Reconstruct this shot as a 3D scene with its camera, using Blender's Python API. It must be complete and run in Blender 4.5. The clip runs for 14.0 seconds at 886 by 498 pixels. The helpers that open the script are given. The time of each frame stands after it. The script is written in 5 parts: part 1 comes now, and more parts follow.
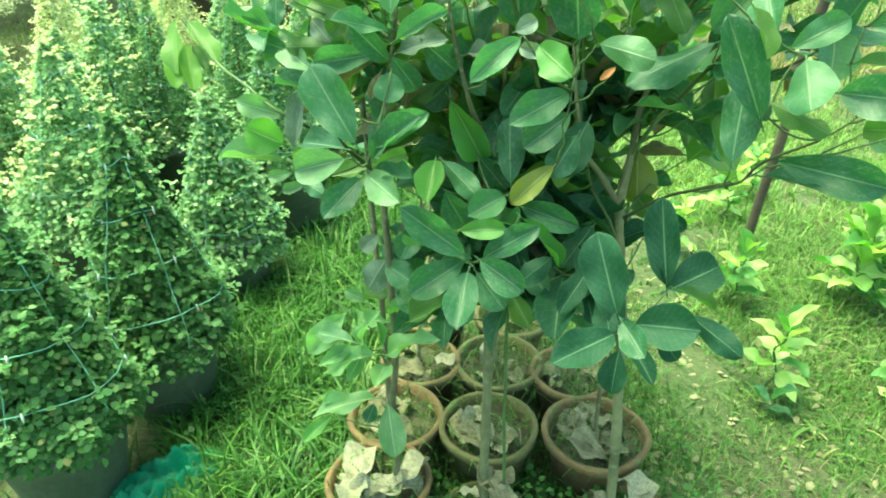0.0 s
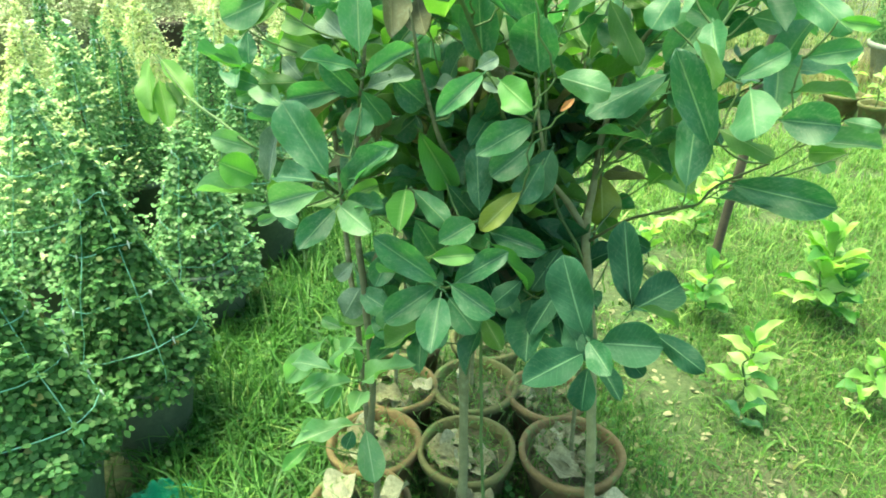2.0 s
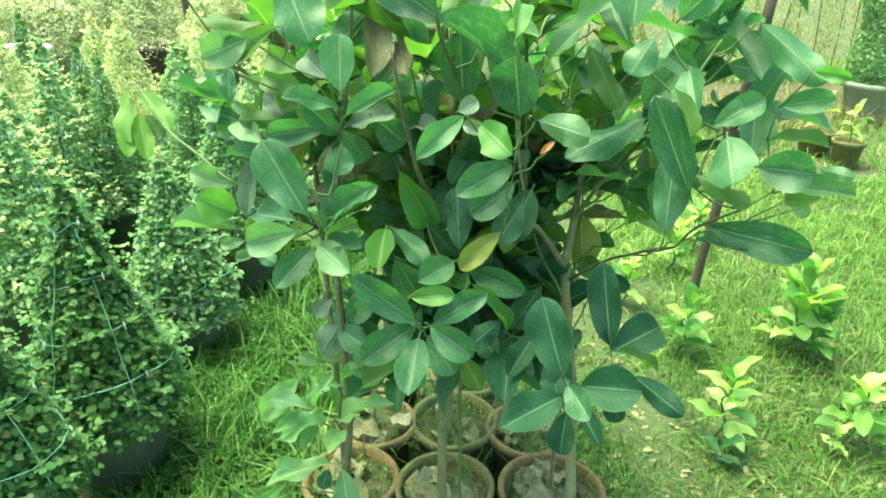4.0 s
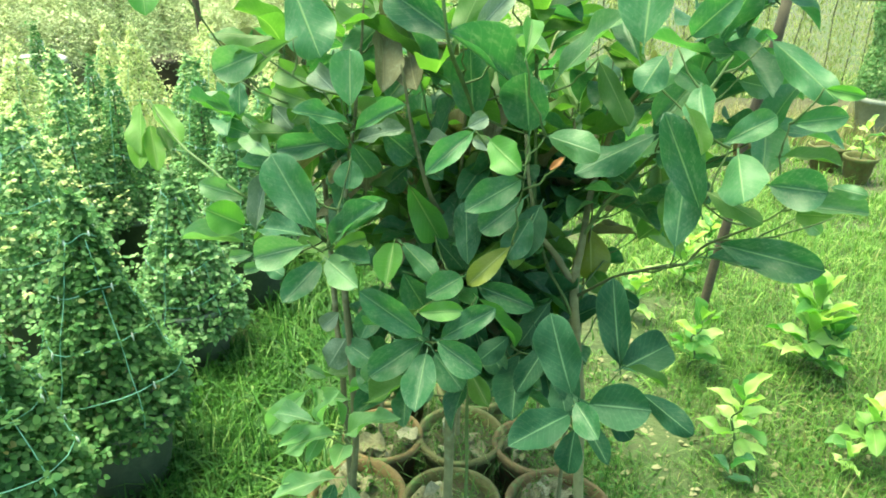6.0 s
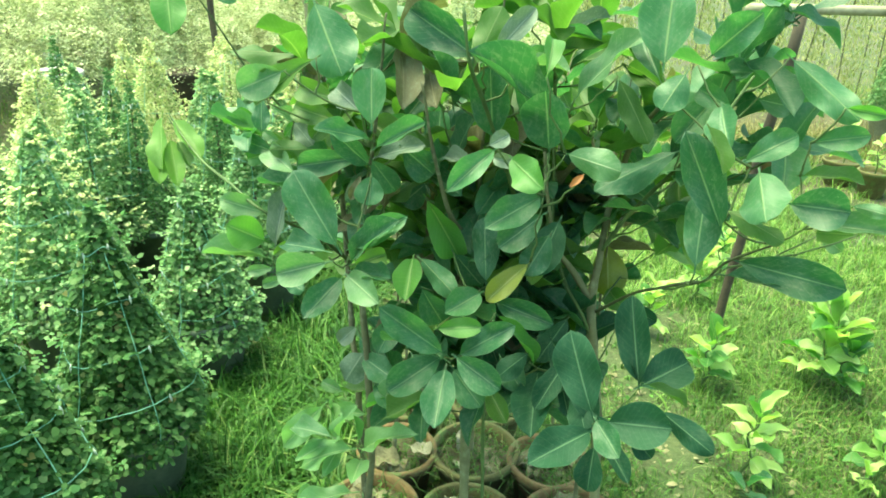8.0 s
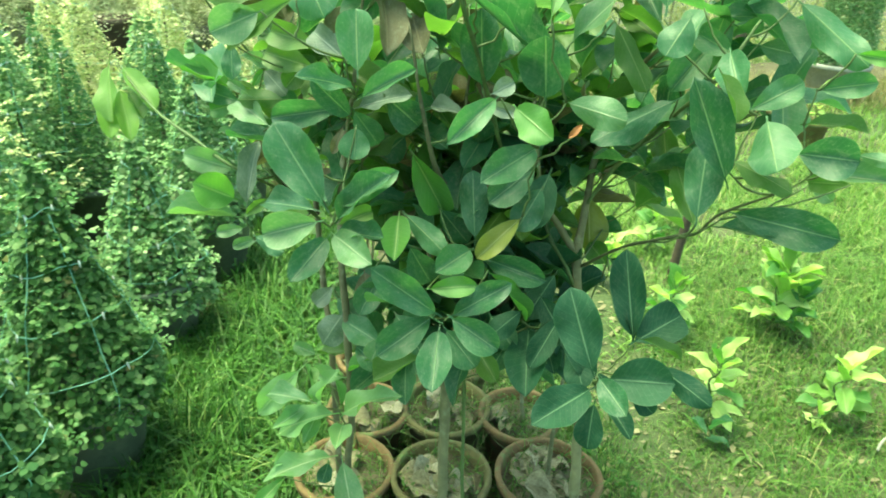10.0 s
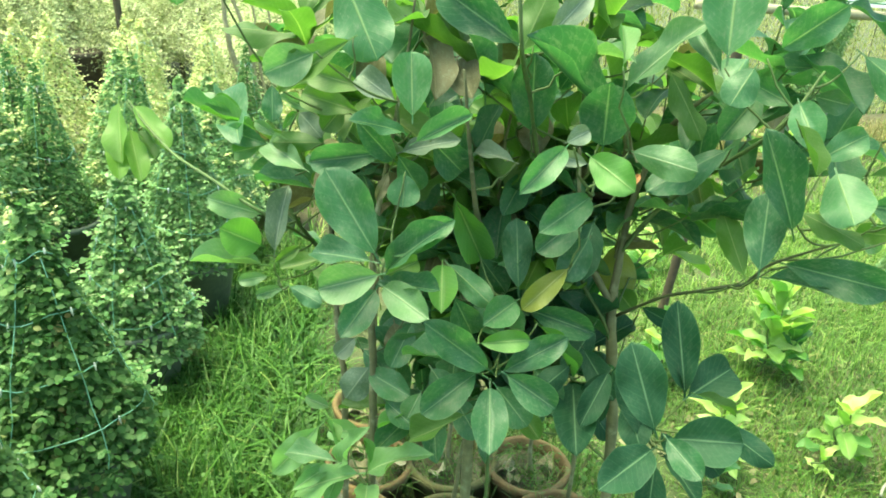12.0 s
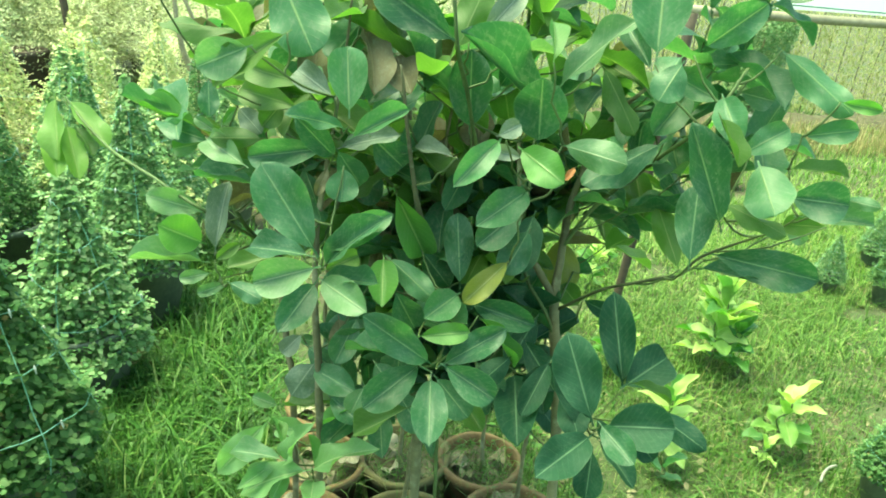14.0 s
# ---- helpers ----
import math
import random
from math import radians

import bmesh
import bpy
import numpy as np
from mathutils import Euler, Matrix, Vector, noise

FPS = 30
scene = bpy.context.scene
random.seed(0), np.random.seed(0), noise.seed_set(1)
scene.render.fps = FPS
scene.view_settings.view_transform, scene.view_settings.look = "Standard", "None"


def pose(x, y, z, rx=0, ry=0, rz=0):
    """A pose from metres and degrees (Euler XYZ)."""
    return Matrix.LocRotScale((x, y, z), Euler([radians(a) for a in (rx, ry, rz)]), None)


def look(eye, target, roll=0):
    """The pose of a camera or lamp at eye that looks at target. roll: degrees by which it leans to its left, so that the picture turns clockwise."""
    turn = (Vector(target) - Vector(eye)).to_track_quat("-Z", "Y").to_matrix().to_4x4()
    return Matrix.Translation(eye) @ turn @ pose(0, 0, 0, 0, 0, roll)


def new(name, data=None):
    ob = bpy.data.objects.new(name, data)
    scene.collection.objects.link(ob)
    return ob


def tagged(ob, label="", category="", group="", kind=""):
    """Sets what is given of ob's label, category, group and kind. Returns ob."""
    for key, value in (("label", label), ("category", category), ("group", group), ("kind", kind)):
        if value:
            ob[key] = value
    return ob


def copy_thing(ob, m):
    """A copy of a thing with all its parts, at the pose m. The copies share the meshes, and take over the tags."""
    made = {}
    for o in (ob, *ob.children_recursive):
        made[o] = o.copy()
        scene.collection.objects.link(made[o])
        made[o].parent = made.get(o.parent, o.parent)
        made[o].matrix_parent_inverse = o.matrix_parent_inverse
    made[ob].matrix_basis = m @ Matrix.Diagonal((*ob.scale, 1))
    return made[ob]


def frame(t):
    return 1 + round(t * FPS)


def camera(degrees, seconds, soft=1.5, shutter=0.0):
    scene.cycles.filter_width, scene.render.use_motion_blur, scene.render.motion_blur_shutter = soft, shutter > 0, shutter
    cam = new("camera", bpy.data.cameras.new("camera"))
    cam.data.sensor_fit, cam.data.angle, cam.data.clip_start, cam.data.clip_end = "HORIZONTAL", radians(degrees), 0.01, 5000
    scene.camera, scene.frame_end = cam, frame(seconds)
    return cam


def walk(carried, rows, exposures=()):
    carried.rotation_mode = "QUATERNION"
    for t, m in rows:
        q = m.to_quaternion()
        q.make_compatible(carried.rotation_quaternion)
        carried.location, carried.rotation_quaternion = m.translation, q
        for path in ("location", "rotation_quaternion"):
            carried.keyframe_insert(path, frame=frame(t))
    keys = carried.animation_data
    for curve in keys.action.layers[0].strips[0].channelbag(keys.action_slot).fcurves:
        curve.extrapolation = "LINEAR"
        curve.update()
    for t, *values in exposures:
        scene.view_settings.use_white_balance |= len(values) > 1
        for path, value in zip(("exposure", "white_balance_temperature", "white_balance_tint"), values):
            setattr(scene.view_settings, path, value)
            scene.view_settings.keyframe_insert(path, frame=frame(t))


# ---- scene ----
cam = camera(65.2, 14.0, soft=1.8, shutter=0.5)
METRES, EYE, TILT, LEAN, TURN = 0.46, 1.6, -29.5, 0.0, 0.0
ROWS = [
    (0.0, 0.0, 0.0, 0.0, 0.0, 0.0, 0.0),
    (0.5, -0.0073, 0.0148, 0.0008, -1.37, 0.15, 0.06),
    (1.0, -0.011, 0.0116, 0.0237, 0.54, 1.14, -0.75),
    (1.5, -0.002, -0.0495, 0.0156, -0.78, 2.61, 0.15),
    (2.0, 0.0167, -0.0838, 0.0035, -1.91, 2.06, 1.53),
    (2.5, 0.0115, -0.1054, 0.0235, -3.57, 3.18, 1.38),
    (3.0, 0.0213, -0.0971, 0.0326, -3.41, 3.4, 1.78),
    (5.5, 0.0275, -0.059, 0.0739, -3.6, 5.52, -0.32),
    (6.0, 0.0274, -0.0646, 0.0662, -2.81, 5.2, 0.47),
    (6.5, 0.0238, -0.0744, 0.0679, -3.12, 5.6, 0.86),
    (7.0, 0.0076, -0.0804, 0.0805, -2.12, 6.22, 0.39),
    (9.5, -0.0714, -0.0289, 0.0917, -2.69, 5.7, -0.32),
    (10.0, -0.1808, 0.0618, 0.106, -6.83, 2.29, 1.53),
    (10.5, -0.3065, 0.0962, 0.1459, -8.52, 4.27, 2.46),
    (11.0, -0.3979, 0.1647, 0.1413, -9.9, 4.48, 2.85),
    (11.5, -0.4492, 0.2045, 0.1607, -11.74, 4.45, 1.44),
    (12.0, -0.4725, 0.2196, 0.1691, -10.25, 5.26, 1.6),
    (12.5, -0.4627, 0.2278, 0.1598, -10.82, 4.94, 2.11),
    (13.0, -0.4319, 0.2058, 0.1506, -11.35, 5.14, 2.3),
    (13.5, -0.4116, 0.1982, 0.1455, -12.1, 4.99, 2.32),
    (14.0, -0.4012, 0.1856, 0.1394, -13.28, 5.27, 2.44),
]
walk(cam, [(t, pose(0, 0, EYE, TILT, LEAN, TURN) @ pose(METRES * x, METRES * y, METRES * z, 90 + pitch, roll, yaw)) for t, x, y, z, yaw, pitch, roll in ROWS],
     exposures=[(0.0, 2.36, 7700, -31), (3.0, 2.36, 7850, -26), (7.0, 2.22, 7950, -25), (10.0, 2.21, 8000, -26), (12.2, 2.23, 8150, -19), (14.0, 2.20, 8050, -25)])

# ---- light: hazy high sun ahead of the viewer, bright sky ----
SUN_EL, SUN_AZ = radians(74), radians(-60)
world = bpy.data.worlds.new("sky")
scene.world = world
world.use_nodes = True
wn = world.node_tree
sky = wn.nodes.new("ShaderNodeTexSky")
sky.sky_type, sky.sun_disc = "NISHITA", False
sky.sun_elevation, sky.sun_rotation = SUN_EL, SUN_AZ
sky.dust_density, sky.air_density = 3.0, 1.0
wn.links.new(sky.outputs["Color"], wn.nodes["Background"].inputs["Color"])
wn.nodes["Background"].inputs["Strength"].default_value = 0.15
sun = new("sun", bpy.data.lights.new("sun", "SUN"))
sun.data.energy, sun.data.angle, sun.data.color = 2.1, radians(40), (1.0, 0.95, 0.82)
sun_from = Vector((math.sin(SUN_AZ) * math.cos(SUN_EL), math.cos(SUN_AZ) * math.cos(SUN_EL), math.sin(SUN_EL)))
sun.matrix_basis = look(sun_from * 20, (0, 0, 0))

rng = np.random.default_rng(7)
rnd = random.Random(11)


# ---- materials ----
def material(name):
    m = bpy.data.materials.new(name)
    m.use_nodes = True
    nt = m.node_tree
    return m, nt, nt.nodes["Principled BSDF"], nt.nodes["Material Output"]


def node(nt, kind, **values):
    n = nt.nodes.new(kind)
    for key, value in values.items():
        n.inputs[key].default_value = value
    return n


def ramp(nt, source, stops):
    r = nt.nodes.new("ShaderNodeValToRGB")
    el = r.color_ramp.elements
    while len(el) < len(stops):
        el.new(0.5)
    for e, (pos, col) in zip(el, stops):
        e.position, e.color = pos, (*col, 1)
    nt.links.new(source, r.inputs["Fac"])
    return r.outputs["Color"]


def mix(nt, fac, a, b, blend="MIX"):
    m = nt.nodes.new("ShaderNodeMix")
    m.data_type, m.blend_type = "RGBA", blend
    for i, v in ((0, fac), (6, a), (7, b)):
        if isinstance(v, bpy.types.NodeSocket):
            nt.links.new(v, m.inputs[i])
        elif i == 0:
            m.inputs[0].default_value = v
        else:
            m.inputs[i].default_value = (*v, 1)
    return m.outputs[2]


def math_node(nt, op, a, b=None, c=None, clamp=False):
    m = nt.nodes.new("ShaderNodeMath")
    m.operation, m.use_clamp = op, clamp
    for i, v in enumerate((a, b, c)):
        if v is None:
            continue
        if isinstance(v, bpy.types.NodeSocket):
            nt.links.new(v, m.inputs[i])
        else:
            m.inputs[i].default_value = v
    return m.outputs[0]


def noise_tex(nt, scale, detail=4.0, coords="Object", rough=0.6):
    tc = nt.nodes.new("ShaderNodeTexCoord")
    n = node(nt, "ShaderNodeTexNoise", Scale=scale, Detail=detail, Roughness=rough)
    nt.links.new(tc.outputs[coords], n.inputs["Vector"])
    return n.outputs["Fac"]


def bump(nt, bsdf, height, strength, distance):
    b = node(nt, "ShaderNodeBump", Strength=strength, Distance=distance)
    nt.links.new(height, b.inputs["Height"])
    nt.links.new(b.outputs["Normal"], bsdf.inputs["Normal"])


def grainy(name, dark, light, scale, roughness=0.8, fine=60.0, relief=0.4, depth=0.004, coords="Object", spot=None):
    """A surface with stains, grain and fine relief."""
    m, nt, bsdf, _ = material(name)
    a = noise_tex(nt, scale, 5.0, coords)
    b = noise_tex(nt, fine, 3.0, coords)
    col = ramp(nt, a, [(0.3, dark), (0.7, light)])
    col = mix(nt, 0.35, col, ramp(nt, b, [(0.35, (0.25, 0.25, 0.25)), (0.7, (1, 1, 1))]), "MULTIPLY")
    if spot:
        col = mix(nt, ramp(nt, noise_tex(nt, scale * 2.3, 6.0, coords), [(0.55, (0, 0, 0)), (0.66, (1, 1, 1))]), col, spot)
    nt.links.new(col, bsdf.inputs["Base Color"])
    bsdf.inputs["Roughness"].default_value = roughness
    bump(nt, bsdf, b, relief, depth)
    return m


def leaf_material(name, dark, light, vein, roughness=0.4, through_light=0.25, dust=0.15, gloss=0.5):
    """A broad waxy leaf: pale midrib and side veins along the leaf's own grid, dusty blotches."""
    m, nt, bsdf, out = material(name)
    uv = nt.nodes.new("ShaderNodeUVMap")
    sep = nt.nodes.new("ShaderNodeSeparateXYZ")
    nt.links.new(uv.outputs["UV"], sep.inputs[0])
    side = math_node(nt, "ABSOLUTE", math_node(nt, "SUBTRACT", sep.outputs[0], 0.5))
    along = sep.outputs[1]
    rib = math_node(nt, "SUBTRACT", 1.0, math_node(nt, "DIVIDE", side, math_node(nt, "MULTIPLY_ADD", along, -0.030, 0.047)), clamp=True)
    wave = math_node(nt, "SINE", math_node(nt, "MULTIPLY", math_node(nt, "SUBTRACT", along, math_node(nt, "MULTIPLY", side, 0.55)), 62.0))
    veins = math_node(nt, "MULTIPLY", math_node(nt, "SUBTRACT", wave, 0.86, clamp=True), 3.2)
    info = nt.nodes.new("ShaderNodeObjectInfo")
    tone = ramp(nt, info.outputs["Random"], [(0.0, dark), (1.0, light)])
    tone = mix(nt, math_node(nt, "MULTIPLY", noise_tex(nt, 2.5, 3.0), 0.5), tone, light)
    tone = mix(nt, math_node(nt, "MULTIPLY", veins, 0.17), tone, vein)
    tone = mix(nt, math_node(nt, "MULTIPLY", rib, 0.72), tone, vein)
    edge = math_node(nt, "MULTIPLY", math_node(nt, "SUBTRACT", side, 0.462, clamp=True), 14.0, clamp=True)
    tone = mix(nt, math_node(nt, "MULTIPLY", edge, 0.3), tone, vein)
    blot = ramp(nt, noise_tex(nt, 9.0, 6.0, rough=0.7), [(0.5, (0, 0, 0)), (0.75, (1, 1, 1))])
    tone = mix(nt, math_node(nt, "MULTIPLY", blot, dust), tone, (0.33, 0.36, 0.30))
    fine = noise_tex(nt, 46.0, 4.0, rough=0.7)
    tone = mix(nt, 0.30, tone, ramp(nt, fine, [(0.32, (0.55, 0.6, 0.55)), (0.6, (1, 1, 1))]), "MULTIPLY")
    spots = ramp(nt, noise_tex(nt, 30.0, 2.0), [(0.68, (0, 0, 0)), (0.74, (1, 1, 1))])
    tone = mix(nt, math_node(nt, "MULTIPLY", spots, dust * 1.2), tone, (0.36, 0.40, 0.32))
    nt.links.new(tone, bsdf.inputs["Base Color"])
    nt.links.new(math_node(nt, "MULTIPLY_ADD", blot, 0.25, roughness), bsdf.inputs["Roughness"])
    bsdf.inputs["Specular IOR Level"].default_value = gloss
    bump(nt, bsdf, math_node(nt, "ADD", veins, math_node(nt, "MULTIPLY", rib, 2.0)), 0.35, 0.002)
    tr = nt.nodes.new("ShaderNodeBsdfTranslucent")
    nt.links.new(mix(nt, 1.0, tone, (1.35, 1.6, 0.75), "MULTIPLY"), tr.inputs["Color"])
    ms = nt.nodes.new("ShaderNodeMixShader")
    ms.inputs[0].default_value = through_light
    nt.links.new(bsdf.outputs[0], ms.inputs[1])
    nt.links.new(tr.outputs[0], ms.inputs[2])
    nt.links.new(ms.outputs[0], out.inputs["Surface"])
    return m


def foliage_material(name, stops, roughness=0.5, through_light=0.3):
    """Small leaves of one bush or of the grass: every leaf its own tone."""
    m, nt, bsdf, out = material(name)
    geo = nt.nodes.new("ShaderNodeNewGeometry")
    tone = ramp(nt, geo.outputs["Random Per Island"], stops)
    tone = mix(nt, math_node(nt, "MULTIPLY", noise_tex(nt, 3.0, 3.0), 0.6), tone, stops[-1][1], "SOFT_LIGHT")
    nt.links.new(tone, bsdf.inputs["Base Color"])
    bsdf.inputs["Roughness"].default_value = roughness
    bsdf.inputs["Specular IOR Level"].default_value = 0.35
    tr = nt.nodes.new("ShaderNodeBsdfTranslucent")
    nt.links.new(tone, tr.inputs["Color"])
    ms = nt.nodes.new("ShaderNodeMixShader")
    ms.inputs[0].default_value = through_light
    nt.links.new(bsdf.outputs[0], ms.inputs[1])
    nt.links.new(tr.outputs[0], ms.inputs[2])
    nt.links.new(ms.outputs[0], out.inputs["Surface"])
    return m


LEAF = {
    "D": leaf_material("leaf_deep", (0.029, 0.106, 0.052), (0.055, 0.160, 0.073), (0.28, 0.42, 0.24), 0.44, 0.45, 0.34),
    # G is D darkened and dulled: canopy shade put into the colour
    "G": leaf_material("leaf_shaded", (0.014, 0.060, 0.032), (0.027, 0.090, 0.047), (0.19, 0.32, 0.19), 0.6, 0.35, 0.12, 0.25),
    "M": leaf_material("leaf_mid", (0.043, 0.142, 0.062), (0.078, 0.205, 0.086), (0.34, 0.46, 0.22), 0.44, 0.40, 0.32),
    "O": leaf_material("leaf_olive", (0.054, 0.130, 0.030), (0.092, 0.185, 0.044), (0.26, 0.34, 0.15), 0.5, 0.5, 0.12),
    "P": leaf_material("leaf_pale", (0.075, 0.175, 0.078), (0.13, 0.25, 0.115), (0.42, 0.5, 0.32), 0.45, 0.4, 0.35),
    "B": leaf_material("leaf_withered", (0.085, 0.085, 0.042), (0.145, 0.14, 0.075), (0.26, 0.23, 0.14), 0.7, 0.25, 0.4),
    "W": leaf_material("leaf_wilting", (0.12, 0.25, 0.05), (0.19, 0.33, 0.08), (0.34, 0.45, 0.19), 0.5, 0.4, 0.1),
    "L": leaf_material("leaf_young", (0.065, 0.19, 0.042), (0.105, 0.25, 0.06), (0.34, 0.46, 0.2), 0.5, 0.42, 0.05),
    "R": leaf_material("leaf_dry_orange", (0.42, 0.17, 0.07), (0.50, 0.22, 0.09), (0.5, 0.3, 0.15), 0.6, 0.3, 0.1),
    "Y": leaf_material("leaf_yellowing", (0.15, 0.21, 0.035), (0.25, 0.27, 0.06), (0.5, 0.48, 0.25), 0.5, 0.35, 0.2),
    "U": leaf_material("leaf_dusty", (0.09, 0.15, 0.10), (0.15, 0.20, 0.14), (0.4, 0.45, 0.36), 0.6, 0.2, 0.5),
    "N": leaf_material("leaf_new_shoot", (0.13, 0.27, 0.105), (0.20, 0.36, 0.15), (0.47, 0.56, 0.34), 0.42, 0.4, 0.15),
    "S": leaf_material("leaf_seedling", (0.25, 0.42, 0.11), (0.48, 0.60, 0.23), (0.56, 0.64, 0.34), 0.42, 0.45, 0.03),
}
BARK = grainy("bark", (0.08, 0.086, 0.044), (0.18, 0.182, 0.095), 9.0, 0.85, 55.0, 0.6, 0.004, spot=(0.22, 0.23, 0.15))
OLIVE_BARK = grainy("olive_bark", (0.10, 0.108, 0.052), (0.22, 0.222, 0.115), 9.0, 0.85, 55.0, 0.6, 0.004, spot=(0.20, 0.22, 0.13))
DARK_TWIG = grainy("dark_twig", (0.038, 0.055, 0.02), (0.075, 0.10, 0.036), 14.0, 0.7, 80.0, 0.3, 0.002)
TWIG = grainy("green_twig", (0.055, 0.10, 0.028), (0.105, 0.17, 0.05), 14.0, 0.7, 80.0, 0.3, 0.002)
TERRACOTTA = grainy("terracotta", (0.105, 0.075, 0.030), (0.22, 0.145, 0.060), 9.0, 0.88, 60.0, 0.6, 0.005, spot=(0.115, 0.15, 0.05))
MOSSY_TERRACOTTA = grainy("mossy_terracotta", (0.085, 0.085, 0.030), (0.165, 0.15, 0.055), 9.0, 0.9, 60.0, 0.6, 0.005, spot=(0.10, 0.15, 0.045))
SOIL = grainy("soil", (0.065, 0.06, 0.032), (0.17, 0.152, 0.086), 16.0, 0.95, 90.0, 0.9, 0.012, spot=(0.10, 0.15, 0.045))
LITTER = grainy("dry_leaf_litter", (0.22, 0.215, 0.13), (0.44, 0.42, 0.28), 12.0, 0.85, 60.0, 0.4, 0.003)
SCRAP = grainy("brown_scraps", (0.13, 0.12, 0.06), (0.32, 0.295, 0.17), 9.0, 0.9, 50.0, 0.3, 0.003)
BLACK_PLASTIC = grainy("black_plastic", (0.08, 0.115, 0.08), (0.15, 0.195, 0.14), 6.0, 0.62, 50.0, 0.2, 0.002, spot=(0.13, 0.16, 0.12))
GREY_PLASTIC = grainy("grey_plastic", (0.22, 0.235, 0.195), (0.36, 0.375, 0.315), 6.0, 0.6, 50.0, 0.2, 0.002)
CORD = grainy("green_cord", (0.16, 0.42, 0.30), (0.28, 0.56, 0.42), 20.0, 0.6, 90.0, 0.2, 0.001)
KNOT = grainy("white_cord", (0.55, 0.6, 0.55), (0.75, 0.8, 0.75), 20.0, 0.7, 90.0, 0.2, 0.001)
POST_WOOD = grainy("post_wood", (0.035, 0.029, 0.019), (0.09, 0.072, 0.046), 6.0, 0.85, 45.0, 0.5, 0.005)
BAMBOO = grainy("bamboo", (0.23, 0.215, 0.13), (0.40, 0.37, 0.24), 5.0, 0.6, 40.0, 0.3, 0.003)
NET = grainy("green_net", (0.004, 0.15, 0.075), (0.015, 0.26, 0.13), 12.0, 0.55, 130.0, 0.9, 0.006)


def clear_sheet():
    """Thin white plastic that lets daylight through."""
    m, nt, bsdf, out = material("white_sheet")
    tone = ramp(nt, noise_tex(nt, 4.0), [(0.3, (0.80, 0.83, 0.83)), (0.7, (0.90, 0.92, 0.91))])
    nt.links.new(tone, bsdf.inputs["Base Color"])
    bsdf.inputs["Roughness"].default_value = 0.4
    tr = nt.nodes.new("ShaderNodeBsdfTranslucent")
    nt.links.new(tone, tr.inputs["Color"])
    ms = nt.nodes.new("ShaderNodeMixShader")
    ms.inputs[0].default_value = 0.6
    nt.links.new(bsdf.outputs[0], ms.inputs[1])
    nt.links.new(tr.outputs[0], ms.inputs[2])
    nt.links.new(ms.outputs[0], out.inputs["Surface"])
    return m


THIN_SHEET = clear_sheet()
DUSTY_WHITE = grainy("dusty_white_plastic", (0.32, 0.33, 0.29), (0.46, 0.46, 0.42), 3.0, 0.6, 25.0, 0.2, 0.003)
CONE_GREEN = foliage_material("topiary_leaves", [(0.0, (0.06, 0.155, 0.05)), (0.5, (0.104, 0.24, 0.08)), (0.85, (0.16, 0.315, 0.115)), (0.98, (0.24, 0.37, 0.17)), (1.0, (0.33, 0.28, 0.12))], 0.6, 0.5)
# CONE_GREEN lightened for the shoots, as if the sun were on them
CONE_LIT = foliage_material("lit_topiary_leaves", [(0.0, (0.09, 0.215, 0.078)), (0.6, (0.145, 0.29, 0.112)), (1.0, (0.27, 0.40, 0.19))], 0.55, 0.45)
# CONE_MID to CONE_PALE: haze and sunlight put into the leaf colour
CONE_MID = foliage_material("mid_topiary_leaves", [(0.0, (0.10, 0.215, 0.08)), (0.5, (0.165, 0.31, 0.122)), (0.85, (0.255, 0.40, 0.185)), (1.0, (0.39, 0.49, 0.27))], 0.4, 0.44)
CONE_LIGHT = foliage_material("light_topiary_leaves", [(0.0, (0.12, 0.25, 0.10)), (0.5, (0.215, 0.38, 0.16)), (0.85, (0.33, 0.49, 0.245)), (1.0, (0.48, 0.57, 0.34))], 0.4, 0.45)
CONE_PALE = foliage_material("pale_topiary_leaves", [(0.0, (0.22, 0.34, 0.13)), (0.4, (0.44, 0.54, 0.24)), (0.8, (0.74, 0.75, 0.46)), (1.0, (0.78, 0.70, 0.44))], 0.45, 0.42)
CONE_DARK = foliage_material("dark_topiary_leaves", [(0.0, (0.08, 0.185, 0.062)), (0.6, (0.135, 0.28, 0.10)), (1.0, (0.28, 0.42, 0.19))], 0.5, 0.45)
GRASS = foliage_material("grass_blades", [(0.0, (0.031, 0.10, 0.020)), (0.55, (0.070, 0.18, 0.036)), (0.9, (0.135, 0.28, 0.066)), (1.0, (0.25, 0.33, 0.115))], 0.5, 0.4)
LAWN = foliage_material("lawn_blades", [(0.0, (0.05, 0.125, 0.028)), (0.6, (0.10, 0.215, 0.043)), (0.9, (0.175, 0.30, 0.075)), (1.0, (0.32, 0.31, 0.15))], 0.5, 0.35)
# LAWN lifted to a sunlit tone; the sunlight is in the colour
LAWN_SUN = foliage_material("sun_toned_lawn_blades", [(0.0, (0.10, 0.22, 0.05)), (0.6, (0.19, 0.35, 0.08)), (0.9, (0.30, 0.44, 0.13)), (1.0, (0.45, 0.43, 0.22))], 0.5, 0.35)
DRY_GRASS = foliage_material("dry_grass_blades", [(0.0, (0.14, 0.15, 0.06)), (0.6, (0.27, 0.26, 0.12)), (1.0, (0.48, 0.43, 0.25))], 0.6, 0.35)
# far leaves: sun and haze put into pale colours, FAR_SHADE the darker copy
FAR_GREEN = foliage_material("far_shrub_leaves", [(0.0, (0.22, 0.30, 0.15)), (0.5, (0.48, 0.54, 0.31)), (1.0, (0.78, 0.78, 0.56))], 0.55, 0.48)
